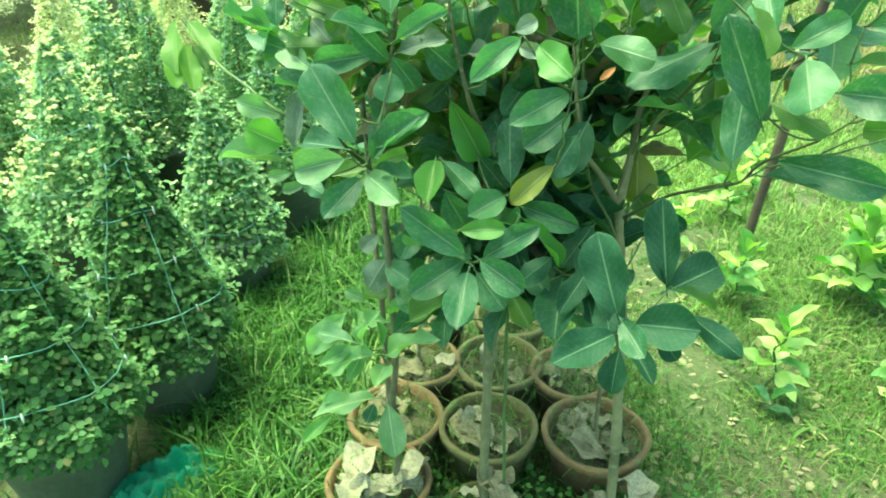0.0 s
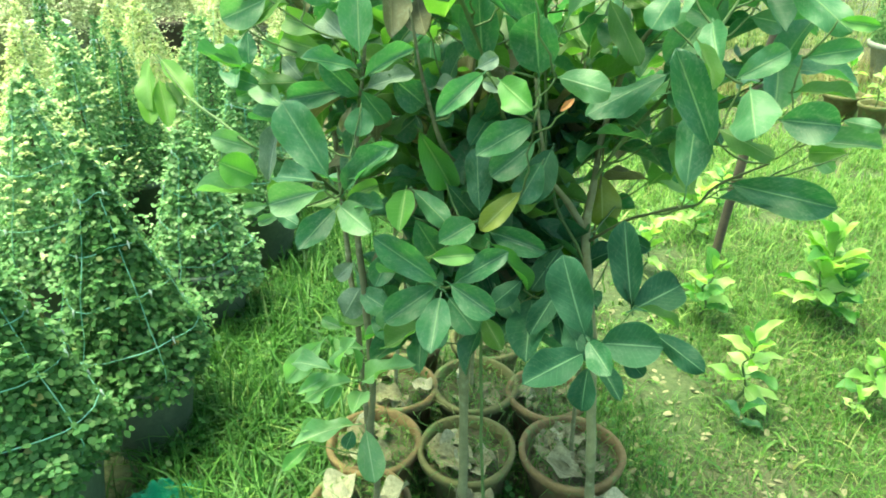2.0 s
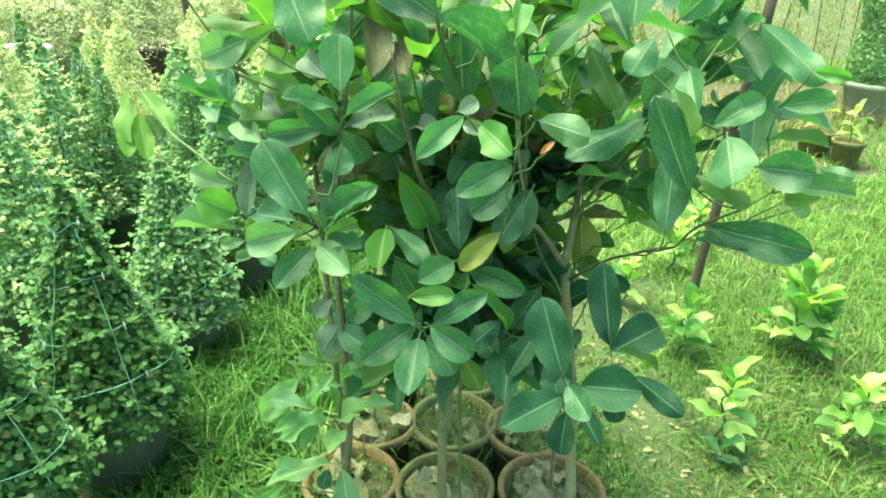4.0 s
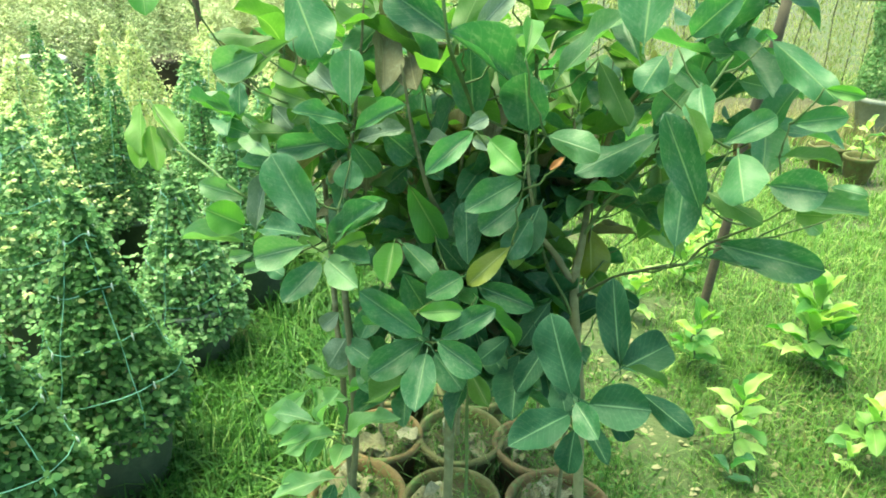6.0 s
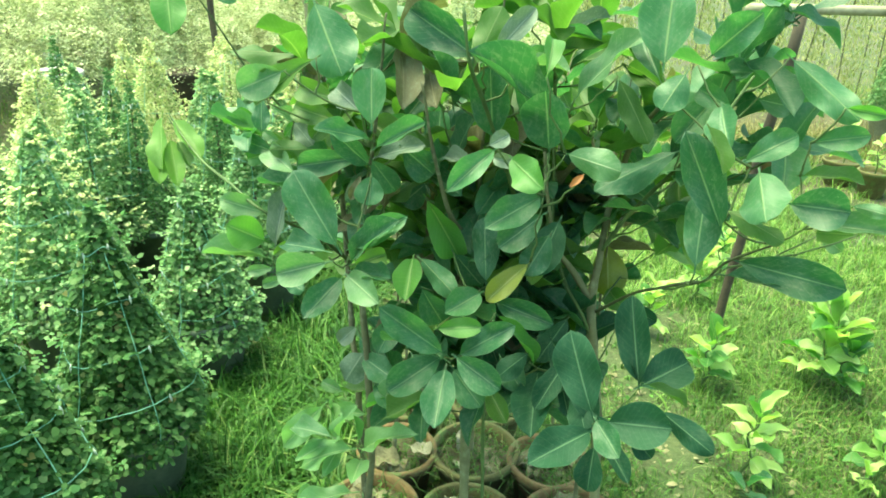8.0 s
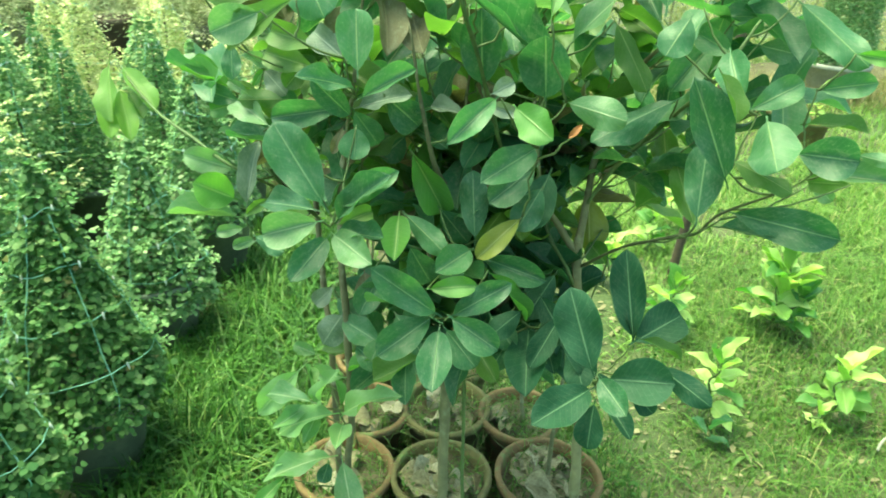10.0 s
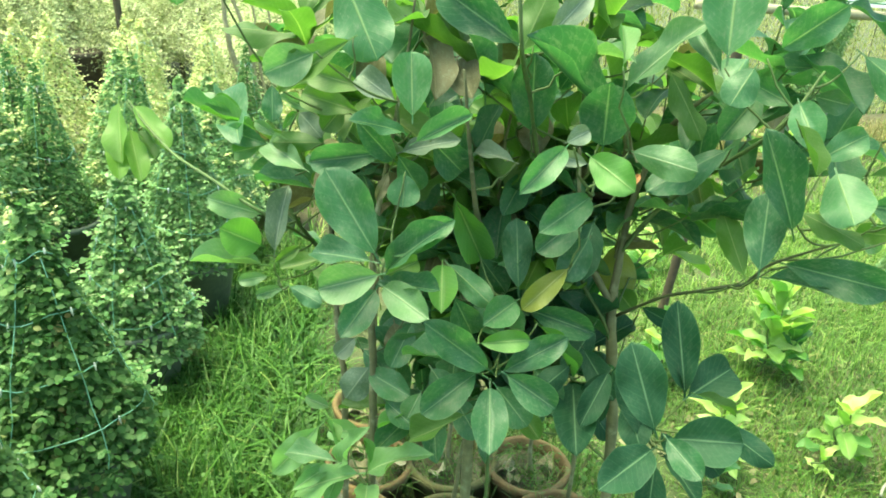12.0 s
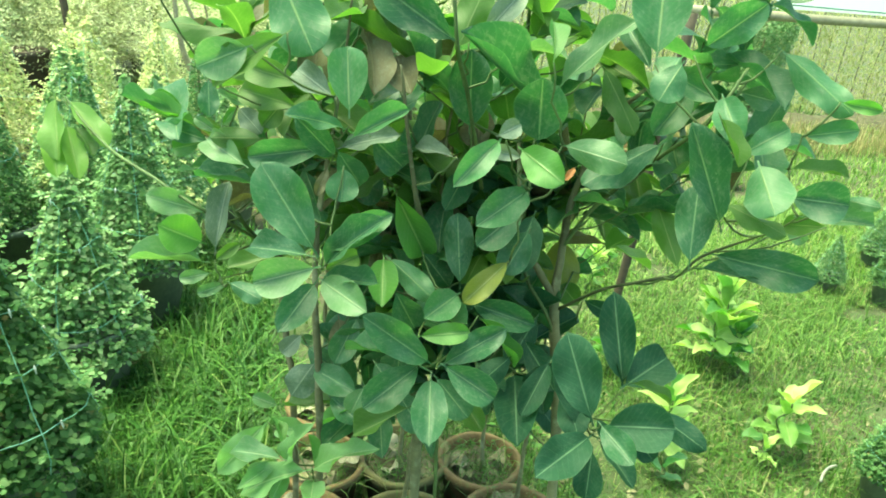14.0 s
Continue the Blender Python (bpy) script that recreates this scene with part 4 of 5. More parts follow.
sprig(right_tree, (0.568, 0.968, 1.349), [
    ("O", -33, 7, 0.085, 0.030, 30, 0.000, 0.000, 0.000, 1),
])
sprig(right_tree, (0.711, 1.011, 1.235), [
    ("O", 120, -15, 0.072, 0.036, -77, 0.000, 0.000, 0.000, 0),
])
sprig(right_tree, (0.690, 1.077, 1.211), [
    ("P", -38, -32, 0.047, 0.027, 78, 0.000, 0.000, 0.000, 3),
])
sprig(right_tree, (0.435, 0.979, 1.452), [
    ("M", -105, -24, 0.095, 0.045, 35, 0.000, 0.000, 0.000, 1),
])
sprig(right_tree, (0.389, 0.910, 1.439), [
    ("O", -68, -53, 0.074, 0.025, 9, 0.000, 0.000, 0.000, 4),
])
sprig(right_tree, (0.488, 1.054, 1.429), [
    ("M", 117, 16, 0.071, 0.039, -73, 0.000, 0.000, 0.000, 7),
])
sprig(right_tree, (0.546, 1.080, 1.460), [
    ("P", -24, -9, 0.058, 0.040, 84, -0.008, 0.005, -0.020, 3),
    ("D", 143, 1, 0.089, 0.031, -34, 0.008, -0.005, 0.020, 3),
])
sprig(right_tree, (0.540, 1.015, 1.515), [
    ("M", -60, -29, 0.137, 0.048, 53, 0.000, 0.000, 0.000, 6),
])
sprig(right_tree, (0.567, 0.958, 1.402), [
    ("M", -34, 16, 0.075, 0.036, 77, 0.000, 0.000, 0.000, 1),
])
sprig(right_tree, (0.417, 1.044, 1.498), [
    ("M", -72, 39, 0.106, 0.053, 112, 0.016, 0.002, 0.011, 3),
    ("M", -152, -49, 0.068, 0.052, -33, -0.016, -0.002, -0.011, 6),
])
sprig(right_tree, (0.376, 1.078, 1.477), [
    ("M", 72, 67, 0.120, 0.087, -13, 0.000, -0.002, 0.011, 4),
    ("D", 100, 37, 0.118, 0.042, -42, 0.000, 0.002, -0.011, 1),
])
sprig(right_tree, (0.260, 1.159, 1.422), [
    ("P", -24, 52, 0.155, 0.055, 44, 0.000, 0.000, 0.000, 3),
])
sprig(right_tree, (0.454, 1.210, 1.408), [
    ("O", 118, 23, 0.144, 0.051, -29, 0.000, 0.000, 0.000, 3),
])
sprig(right_tree, (0.328, 1.155, 1.462), [
    ("O", -54, -49, 0.125, 0.044, 35, 0.000, 0.000, 0.000, 6),
])
sprig(right_tree, (0.506, 1.167, 1.427), [
    ("M", -163, -47, 0.104, 0.058, -43, 0.000, 0.000, 0.000, 4),
])
sprig(middle_tree, (0.180, 0.997, 1.485), [
    ("L", 71, 43, 0.081, 0.029, 23, 0.000, 0.000, 0.000, 1),
])
sprig(middle_tree, (0.172, 1.143, 1.477), [
    ("P", -59, 16, 0.097, 0.022, 16, 0.000, 0.000, 0.000, 2),
])
sprig(middle_tree, (0.247, 1.261, 1.518), [
    ("U", -4, 20, 0.092, 0.032, 46, 0.000, 0.000, 0.000, 4),
])
sprig(middle_tree, (0.313, 1.408, 1.504), [
    ("O", -18, -3, 0.098, 0.055, 86, 0.000, 0.000, 0.000, 0),
])
sprig(right_tree, (0.433, 1.102, 1.350), [
    ("D", -166, -19, 0.161, 0.056, -36, 0.000, 0.000, 0.000, 6),
])
sprig(right_tree, (0.540, 1.281, 1.280), [
    ("D", -51, -47, 0.130, 0.046, 31, 0.000, 0.000, 0.000, 6),
])
sprig(middle_tree, (0.103, 1.151, 1.486), [
    ("O", 27, 63, 0.109, 0.056, 48, -0.014, 0.013, -0.012, 6),
    ("U", 9, 47, 0.099, 0.038, 67, 0.014, -0.013, 0.012, 0),
])
sprig(middle_tree, (-0.034, 1.340, 1.475), [
    ("O", 2, 32, 0.083, 0.044, 80, 0.000, 0.000, 0.000, 4),
])
sprig(middle_tree, (-0.090, 1.358, 1.486), [
    ("O", 11, 34, 0.064, 0.037, 76, 0.000, 0.000, 0.000, 7),
])
sprig(left_tree, (-0.045, 1.165, 0.823), [
    ("L", -179, -27, 0.073, 0.025, -4, 0.000, 0.000, 0.000, 4),
])
sprig(right_tree, (0.267, 0.976, 0.971), [
    ("G", -90, -28, 0.081, 0.051, 26, 0.000, 0.000, 0.000, 6),
])
sprig(middle_tree, (0.148, 1.088, 0.960), [
    ("D", -57, -31, 0.077, 0.046, 43, 0.000, 0.000, 0.000, 0),
])
sprig(right_tree, (0.248, 1.128, 0.975), [
    ("G", -64, -35, 0.109, 0.050, 43, 0.000, 0.000, 0.000, 0),
])
sprig(middle_tree, (0.293, 1.181, 0.990), [
    ("G", -140, -35, 0.110, 0.050, -24, 0.000, 0.000, 0.000, 6),
])
sprig(middle_tree, (0.131, 1.109, 0.875), [
    ("O", -63, -29, 0.078, 0.041, 37, 0.000, 0.000, 0.000, 4),
])
sprig(middle_tree, (0.012, 1.094, 0.907), [
    ("D", -65, -28, 0.085, 0.050, 31, 0.000, 0.000, 0.000, 6),
])
sprig(left_tree, (-0.095, 1.195, 0.830), [
    ("D", -54, -10, 0.080, 0.043, 38, 0.000, 0.000, 0.000, 1),
])
sprig(middle_tree, (-0.018, 1.163, 0.921), [
    ("D", -63, -23, 0.082, 0.053, 33, 0.000, 0.000, 0.000, 3),
])
sprig(left_tree, (-0.140, 1.340, 0.881), [
    ("U", -175, -45, 0.056, 0.039, -62, 0.000, 0.000, 0.000, 7),
])
sprig(right_tree, (0.394, 0.921, 0.960), [
    ("G", -48, -18, 0.105, 0.042, 55, 0.000, 0.000, 0.000, 6),
])
sprig(left_tree, (-0.211, 1.274, 0.721), [
    ("N", -164, -43, 0.156, 0.059, -52, 0.000, 0.000, 0.000, 1),
])
sprig(left_tree, (-0.180, 1.182, 0.701), [
    ("P", 146, -7, 0.128, 0.045, -20, -0.001, -0.010, 0.008, 3),
    ("N", -75, 68, 0.144, 0.046, 84, 0.005, 0.011, -0.024, 1),
    ("L", 96, 22, 0.082, 0.022, 49, -0.004, 0.000, 0.016, 1),
])
sprig(left_tree, (-0.126, 1.193, 0.644), [
    ("N", -39, 49, 0.173, 0.062, 25, -0.001, 0.020, -0.005, 1),
    ("N", -98, 14, 0.088, 0.048, -6, 0.001, -0.020, 0.005, 0),
])
sprig(left_tree, (-0.130, 1.150, 0.706), [
    ("N", 159, -24, 0.186, 0.067, -25, -0.004, 0.008, -0.015, 1),
    ("L", 119, 70, 0.057, 0.020, 18, 0.004, -0.008, 0.015, 4),
])
sprig(left_tree, (-0.120, 1.281, 0.686), [
    ("N", 128, -27, 0.127, 0.048, -61, 0.000, 0.000, 0.000, 2),
])
sprig(left_tree, (-0.185, 1.222, 0.653), [
    ("N", -145, -7, 0.091, 0.032, -32, -0.008, 0.004, 0.007, 0),
    ("N", -116, -23, 0.072, 0.034, -28, 0.008, -0.004, -0.007, 0),
])
sprig(left_tree, (-0.149, 1.262, 0.470), [
    ("N", -161, 7, 0.161, 0.058, -9, -0.002, 0.003, 0.006, 1),
    ("P", -77, -38, 0.130, 0.065, 5, 0.016, -0.001, -0.001, 3),
    ("D", -106, -15, 0.052, 0.036, -20, -0.014, -0.003, -0.005, 6),
])
sprig(left_tree, (-0.262, 1.245, 0.440), [
    ("L", -138, -18, 0.092, 0.032, -20, 0.000, 0.000, 0.000, 0),
])
sprig(left_tree, (-0.256, 1.275, 0.493), [
    ("N", -124, -13, 0.050, 0.027, -36, 0.000, 0.000, 0.000, 2),
])
sprig(right_tree, (0.587, 0.927, 1.459), [
    ("L", -51, -2, 0.053, 0.020, 82, 0.000, 0.000, 0.000, 1),
])
sprig(right_tree, (0.609, 0.896, 1.327), [
    ("P", -48, -1, 0.051, 0.020, 76, 0.000, 0.000, 0.000, 6),
])
sprig(right_tree, (0.261, 1.187, 1.196), [
    ("G", -129, -44, 0.122, 0.065, -26, 0.000, 0.000, 0.000, 0),
])
sprig(right_tree, (0.223, 1.145, 1.222), [
    ("D", -171, -37, 0.105, 0.056, -61, 0.000, 0.000, 0.000, 7),
])
sprig(middle_tree, (0.264, 1.060, 1.320), [
    ("R", -135, -18, 0.039, 0.011, -37, 0.00, 0.00, 0.00, 0),
])
sprig(back_tree, (-0.390, 1.224, 1.603), [
    ("L", -74, -53, 0.098, 0.054, -3, -0.02, -0.03, 0.00, 0),
    ("M", -18, -30, 0.068, 0.040, 59, 0.02, 0.03, 0.00, 1),
])

# foliage deeper in the crowns
for tree, cx, cy, n, low, high in ((left_tree, -0.08, 1.30, 11, 1.08, 1.50), (middle_tree, 0.14, 1.29, 20, 0.84, 1.28), (right_tree, 0.33, 1.33, 6, 1.20, 1.40), (back_tree, -0.16, 1.46, 10, 1.10, 1.46)):
    for k in range(n):
        a, s = k * 2.4, rnd.uniform(0.03, 0.17)
        wild_whorl(tree, (cx + 1.25 * s * math.cos(a), cy + 0.06 + 0.8 * s * math.sin(a), low + (high - low) * (k + rnd.random()) / n), rnd.randint(4, 6), 0.135, "DDMOOOOB")

# a long thin shoot with wilting leaves
limb(back_tree, "branch", [(-0.220, 1.486, 1.028), (-0.307, 1.295, 1.167), (-0.409, 1.419, 1.186), (-0.498, 1.532, 1.204), (-0.571, 1.623, 1.249), (-0.602, 1.662, 1.278)], [0.0035, 0.003, 0.003, 0.0028, 0.0024, 0.002], TWIG)
sprig(back_tree, (-0.606, 1.661, 1.275), [
    ("W", -84, -49, 0.145, 0.051, 28, -0.013, 0.003, 0.004, 0),
    ("W", -74, -45, 0.121, 0.048, -6, -0.025, -0.020, -0.048, 0),
    ("W", -68, -44, 0.129, 0.045, -4, 0.006, -0.021, -0.047, 0),
    ("W", -44, -32, 0.138, 0.048, 10, 0.011, -0.002, -0.003, 0),
    ("O", -54, -29, 0.086, 0.030, -7, 0.023, -0.025, -0.053, 0),
])

# the trees of the pots behind
for x, y, r, top, whorls, scraps, big in ((-0.07, 1.75, 0.125, 1.55, 12, 5, 1.0), (0.175, 1.745, 0.138, 1.55, 14, 5, 1.0), (0.40, 1.69, 0.125, 1.5, 9, 4, 1.0), (0.24, 2.0, 0.13, 1.45, 7, 4, 1.0), (-0.04, 2.03, 0.13, 1.5, 8, 4, 1.0),
                                          (0.128, 1.455, 0.138, 1.5, 9, 12, 1.1), (0.425, 1.43, 0.145, 1.45, 6, 14, 1.15)):
    tree = potted_tree(x, y, r, "slender broad-leaved tree with dark leaves in terracotta pot", scraps, big)
    lean_x, lean_y = rnd.uniform(-0.04, 0.04), -0.05
    pts = [(x + lean_x * u + 0.02 * noise.noise((x * 9, u * 3, 0)), y + lean_y * u * u, 0.15 + (top - 0.15) * u) for u in (k / 12 for k in range(13))]
    limb(tree, "trunk", pts, [0.0085 - 0.0075 * (k / 12) ** 0.5 for k in range(13)], OLIVE_BARK)
    for k in range(whorls):
        u = (0.5 if x < 0.35 else 0.72) + (0.5 if x < 0.1 else 0.36 if x < 0.35 else 0.20) * (k + 0.5) / whorls
        a = k * 2.4
        q = pts[int(u * 12)]
        s = rnd.uniform(0.05, 0.16)
        wild_whorl(tree, (q[0] + s * math.cos(a) * 1.1, q[1] + s * math.sin(a) * 0.7, q[2] + rnd.uniform(-0.03, 0.06)), rnd.randint(4, 6), 0.135, "DDMOOOOB")

# low inner leaves
for k in range(16):
    wild_whorl(middle_tree, (0.0 + 0.016 * k, 1.27 + rnd.uniform(-0.04, 0.10), 0.72 + 0.026 * (k * 5 % 16)), rnd.randint(3, 5), 0.135, "DDDDM")
for k in range(14):
    wild_whorl(middle_tree, (-0.06 + 0.024 * k, 1.24 + rnd.uniform(-0.03, 0.10), 0.75 + 0.015 * (k * 5 % 14)), rnd.randint(3, 5), 0.12, "DDDDDO")
for k in range(12):
    wild_whorl(right_tree, (0.20 + 0.017 * k, 1.47 + rnd.uniform(-0.05, 0.08), 0.74 + 0.026 * (k * 5 % 12)), rnd.randint(3, 5), 0.13, "DDDDO")

# more of them in G, with the shade already in the colour
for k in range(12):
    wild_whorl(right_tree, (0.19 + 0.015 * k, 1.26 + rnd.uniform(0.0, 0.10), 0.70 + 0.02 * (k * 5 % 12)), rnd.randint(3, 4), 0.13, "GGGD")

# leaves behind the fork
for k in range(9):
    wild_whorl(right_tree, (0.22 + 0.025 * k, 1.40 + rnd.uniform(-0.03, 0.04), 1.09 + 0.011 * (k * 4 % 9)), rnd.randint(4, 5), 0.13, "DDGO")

# dark upright leaves at the top of the crowns
for k in range(8):
    wild_whorl(middle_tree if k % 2 else right_tree, (0.06 + 0.045 * k, 1.24 + 0.04 * (k * 3 % 4), 1.40 + 0.022 * (k * 5 % 8)), rnd.randint(3, 5), 0.145, "DDOOO")

# outer leaves of the spreading branch
for k in range(12):
    wild_whorl(right_tree, (0.47 + 0.016 * k + rnd.uniform(-0.03, 0.03), 1.16 + rnd.uniform(-0.06, 0.12), 1.22 + 0.035 * (k * 5 % 12) + rnd.uniform(-0.03, 0.03)), rnd.randint(3, 5), 0.14, "DDDM")


# ---- clipped cone shrubs in black pots ----
def cone_radius(u, base, seed, a, skirt=0.70):
    """Radius of a clipped cone at height share u."""
    body = base * (1 - u) ** 0.98 * min(1.04, skirt + u * 2.2)
    return body * (1 + 0.16 * noise.noise((math.cos(a) * 1.6 + seed, math.sin(a) * 1.6, u * 6)))


def cone_leaves(name, height, base, z0, n, size, mat, seed, skirt):
    u = 1 - np.sqrt(rng.random(n)) * 0.999
    u = np.where(rng.random(n) < 0.08, rng.random(n), u)
    a = rng.uniform(0, 2 * np.pi, n)
    r = np.array([cone_radius(p, base, seed, q, skirt) for p, q in zip(u, a)])
    r = r * (1 - 0.45 * rng.random(n) ** 1.7) + np.where(rng.random(n) < 0.05, rng.uniform(0, 0.05, n), 0)
    places = np.stack([r * np.cos(a), r * np.sin(a), z0 + u * height], 1)
    normals = unit(np.stack([np.cos(a) * 0.55, np.sin(a) * 0.55, np.full(n, 1.1)], 1) + rng.normal(0, 0.42, (n, 3)))
    ways = unit(np.stack([np.cos(a) * 0.7, np.sin(a) * 0.7, np.full(n, 0.2)], 1) + rng.normal(0, 0.6, (n, 3)))
    length = size * rng.uniform(0.45, 1.15, n)
    return cloud(name, places, normals, ways, length, length * rng.uniform(0.6, 0.85, n), mat, 6)


def cone_shoots(name, height, base, z0, n, size, mat, seed):
    """Loose twigs that stand out of the clipped shape, leafy on both sides, more of them higher up."""
    m, per = n // 60, 9
    ut, at = 1 - rng.random(m) ** 0.62, rng.uniform(0, 2 * np.pi, m)
    rt = np.array([cone_radius(p, base, seed, q) for p, q in zip(ut, at)])
    root = np.stack([rt * np.cos(at), rt * np.sin(at), z0 + ut * height], 1)
    way = unit(np.stack([np.cos(at), np.sin(at), rng.uniform(0.0, 0.9, m)], 1) + rng.normal(0, 0.3, (m, 3)))
    far = rng.uniform(0.015, 0.07, m)
    step = np.tile(np.linspace(0.0, 1.0, per), m)
    places = np.repeat(root, per, 0) + np.repeat(way * far[:, None], per, 0) * step[:, None]
    side = unit(np.cross(np.repeat(way, per, 0), np.array([0, 0, 1.0]))) * np.where(np.arange(m * per) % 2 == 0, 1, -1)[:, None]
    normals = unit(np.array([0, 0, 1.0]) + rng.normal(0, 0.35, (m * per, 3)))
    length = size * rng.uniform(0.5, 1.1, len(places))
    return cloud(name, places, normals, unit(side + np.repeat(way, per, 0) * 0.5), length, length * rng.uniform(0.55, 0.8, len(places)), mat, 6)


# shoot leaves one tone paler: sunlit cone tops put into the colour
SHOOT_TONES = {"topiary_leaves": CONE_LIT, "mid_topiary_leaves": CONE_LIGHT, "light_topiary_leaves": CONE_PALE}
POT_PROFILE = [(0.112, 0.0), (0.118, 0.004), (0.168, 0.285), (0.182, 0.290), (0.185, 0.315), (0.178, 0.322), (0.168, 0.318), (0.165, 0.29), (0.10, 0.27)]


def cone_shrub(x, y, height, base, n, size, mat, seed, label, rings=5, tilt=(0, 0), cords=6, pot=1.0, lift=0.0, skirt=0.88):
    shrub = thing("cone_shrub", (x, y, 0), label, "topiary shrub", "clipped cone shrubs in black pots")
    part("pot", lathe([(r * pot, z * pot) for r, z in POT_PROFILE], 32, 0.02, seed), BLACK_PLASTIC, shrub, "dusty black plastic nursery pot")
    part("stem", tube([(0, 0, 0.2), (0.01, 0, 0.5), (0, 0.005, 0.34 + height * 0.8)], [0.014, 0.011, 0.004]), BARK, shrub)
    z0 = 0.295 * pot + lift
    tagged(part("foliage", cone_leaves("foliage", height, base, z0, n, size, mat, seed, skirt), mat, shrub), kind="stuff")
    tagged(part("young_growth", cone_shoots("young_growth", height, base, z0, n, size * 0.9, SHOOT_TONES.get(mat.name, mat), seed), None, shrub, "loose shoots coloured paler in place of sunlit tops"), kind="stuff")
    for i in range(rings):
        u = 0.06 + i * 0.78 / max(rings - 1, 1)
        pts = [((cone_radius(u, base, seed, a) * 1.04 + 0.004) * math.cos(a), (cone_radius(u, base, seed, a) * 1.04 + 0.004) * math.sin(a), z0 + u * height + 0.012 * math.sin(3 * a + seed)) for a in (2 * math.pi * k / 26 for k in range(27))]
        hoop = part("cord_ring", tube(pts, 0.0015, 5), CORD, shrub)
        for k in range(0, 26, 6):
            part("knot", tube([(pts[k][0] * 1.02, pts[k][1] * 1.02, pts[k][2] + 0.010), (pts[k][0] * 1.03, pts[k][1] * 1.03, pts[k][2]), (pts[k][0] * 1.05, pts[k][1] * 1.05, pts[k][2] - 0.014)], [0.0015, 0.0035, 0.0012], 5), KNOT, hoop)
    for c in range(cords):
        a = 2 * math.pi * c / cords + seed
        pts = [((cone_radius(u, base, seed, a) * 1.03 + 0.004) * math.cos(a), (cone_radius(u, base, seed, a) * 1.03 + 0.004) * math.sin(a), z0 + u * height) for u in (k / 12 for k in range(11))]
        part("cord", tube(pts, 0.0014, 5), CORD, shrub)
    shrub.matrix_basis = pose(x, y, 0, tilt[0], tilt[1], seed * 40)
    return shrub


GREEN_LABEL = "small-leaved shrub clipped to a cone, tied with green cord"
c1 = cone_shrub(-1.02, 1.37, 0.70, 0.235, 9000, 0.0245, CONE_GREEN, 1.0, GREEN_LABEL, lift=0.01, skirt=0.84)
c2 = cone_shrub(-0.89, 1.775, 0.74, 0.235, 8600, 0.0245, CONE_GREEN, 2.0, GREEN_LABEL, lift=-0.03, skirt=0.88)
# the further cones get paler leaves in place of haze and sun
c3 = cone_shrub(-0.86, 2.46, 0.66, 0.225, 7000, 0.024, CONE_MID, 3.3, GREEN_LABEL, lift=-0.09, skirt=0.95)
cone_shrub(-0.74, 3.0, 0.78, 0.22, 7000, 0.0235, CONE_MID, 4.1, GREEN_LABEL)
light = cone_shrub(-1.60, 3.30, 0.74, 0.27, 8500, 0.0225, CONE_LIGHT, 7.7, "shrub clipped to a cone, tied with cord, coloured lighter for haze", 4, (0, 0), 4)
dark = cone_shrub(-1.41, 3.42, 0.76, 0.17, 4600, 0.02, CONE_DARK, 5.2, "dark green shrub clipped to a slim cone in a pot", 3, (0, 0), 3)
pale = cone_shrub(-1.72, 4.58, 0.82, 0.27, 8500, 0.020, CONE_PALE, 6.4, "shrub clipped to a cone in a pot, coloured pale for sun and haze", 3, (0, 0), 3)
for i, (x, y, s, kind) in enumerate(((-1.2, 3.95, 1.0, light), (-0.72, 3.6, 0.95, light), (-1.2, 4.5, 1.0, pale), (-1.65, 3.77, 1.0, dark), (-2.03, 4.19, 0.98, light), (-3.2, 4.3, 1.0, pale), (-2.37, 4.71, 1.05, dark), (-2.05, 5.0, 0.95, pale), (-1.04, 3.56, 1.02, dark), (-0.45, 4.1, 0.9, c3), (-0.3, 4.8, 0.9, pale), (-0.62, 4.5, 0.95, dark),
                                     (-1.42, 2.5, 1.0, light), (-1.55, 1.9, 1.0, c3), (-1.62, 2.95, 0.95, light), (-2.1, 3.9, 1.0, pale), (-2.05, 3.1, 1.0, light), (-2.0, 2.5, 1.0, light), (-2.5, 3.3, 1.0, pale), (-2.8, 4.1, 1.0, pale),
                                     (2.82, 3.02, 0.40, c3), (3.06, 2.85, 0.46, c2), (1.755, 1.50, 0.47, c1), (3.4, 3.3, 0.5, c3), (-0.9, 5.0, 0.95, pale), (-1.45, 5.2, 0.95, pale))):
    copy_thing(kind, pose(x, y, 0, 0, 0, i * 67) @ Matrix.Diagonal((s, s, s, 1)))


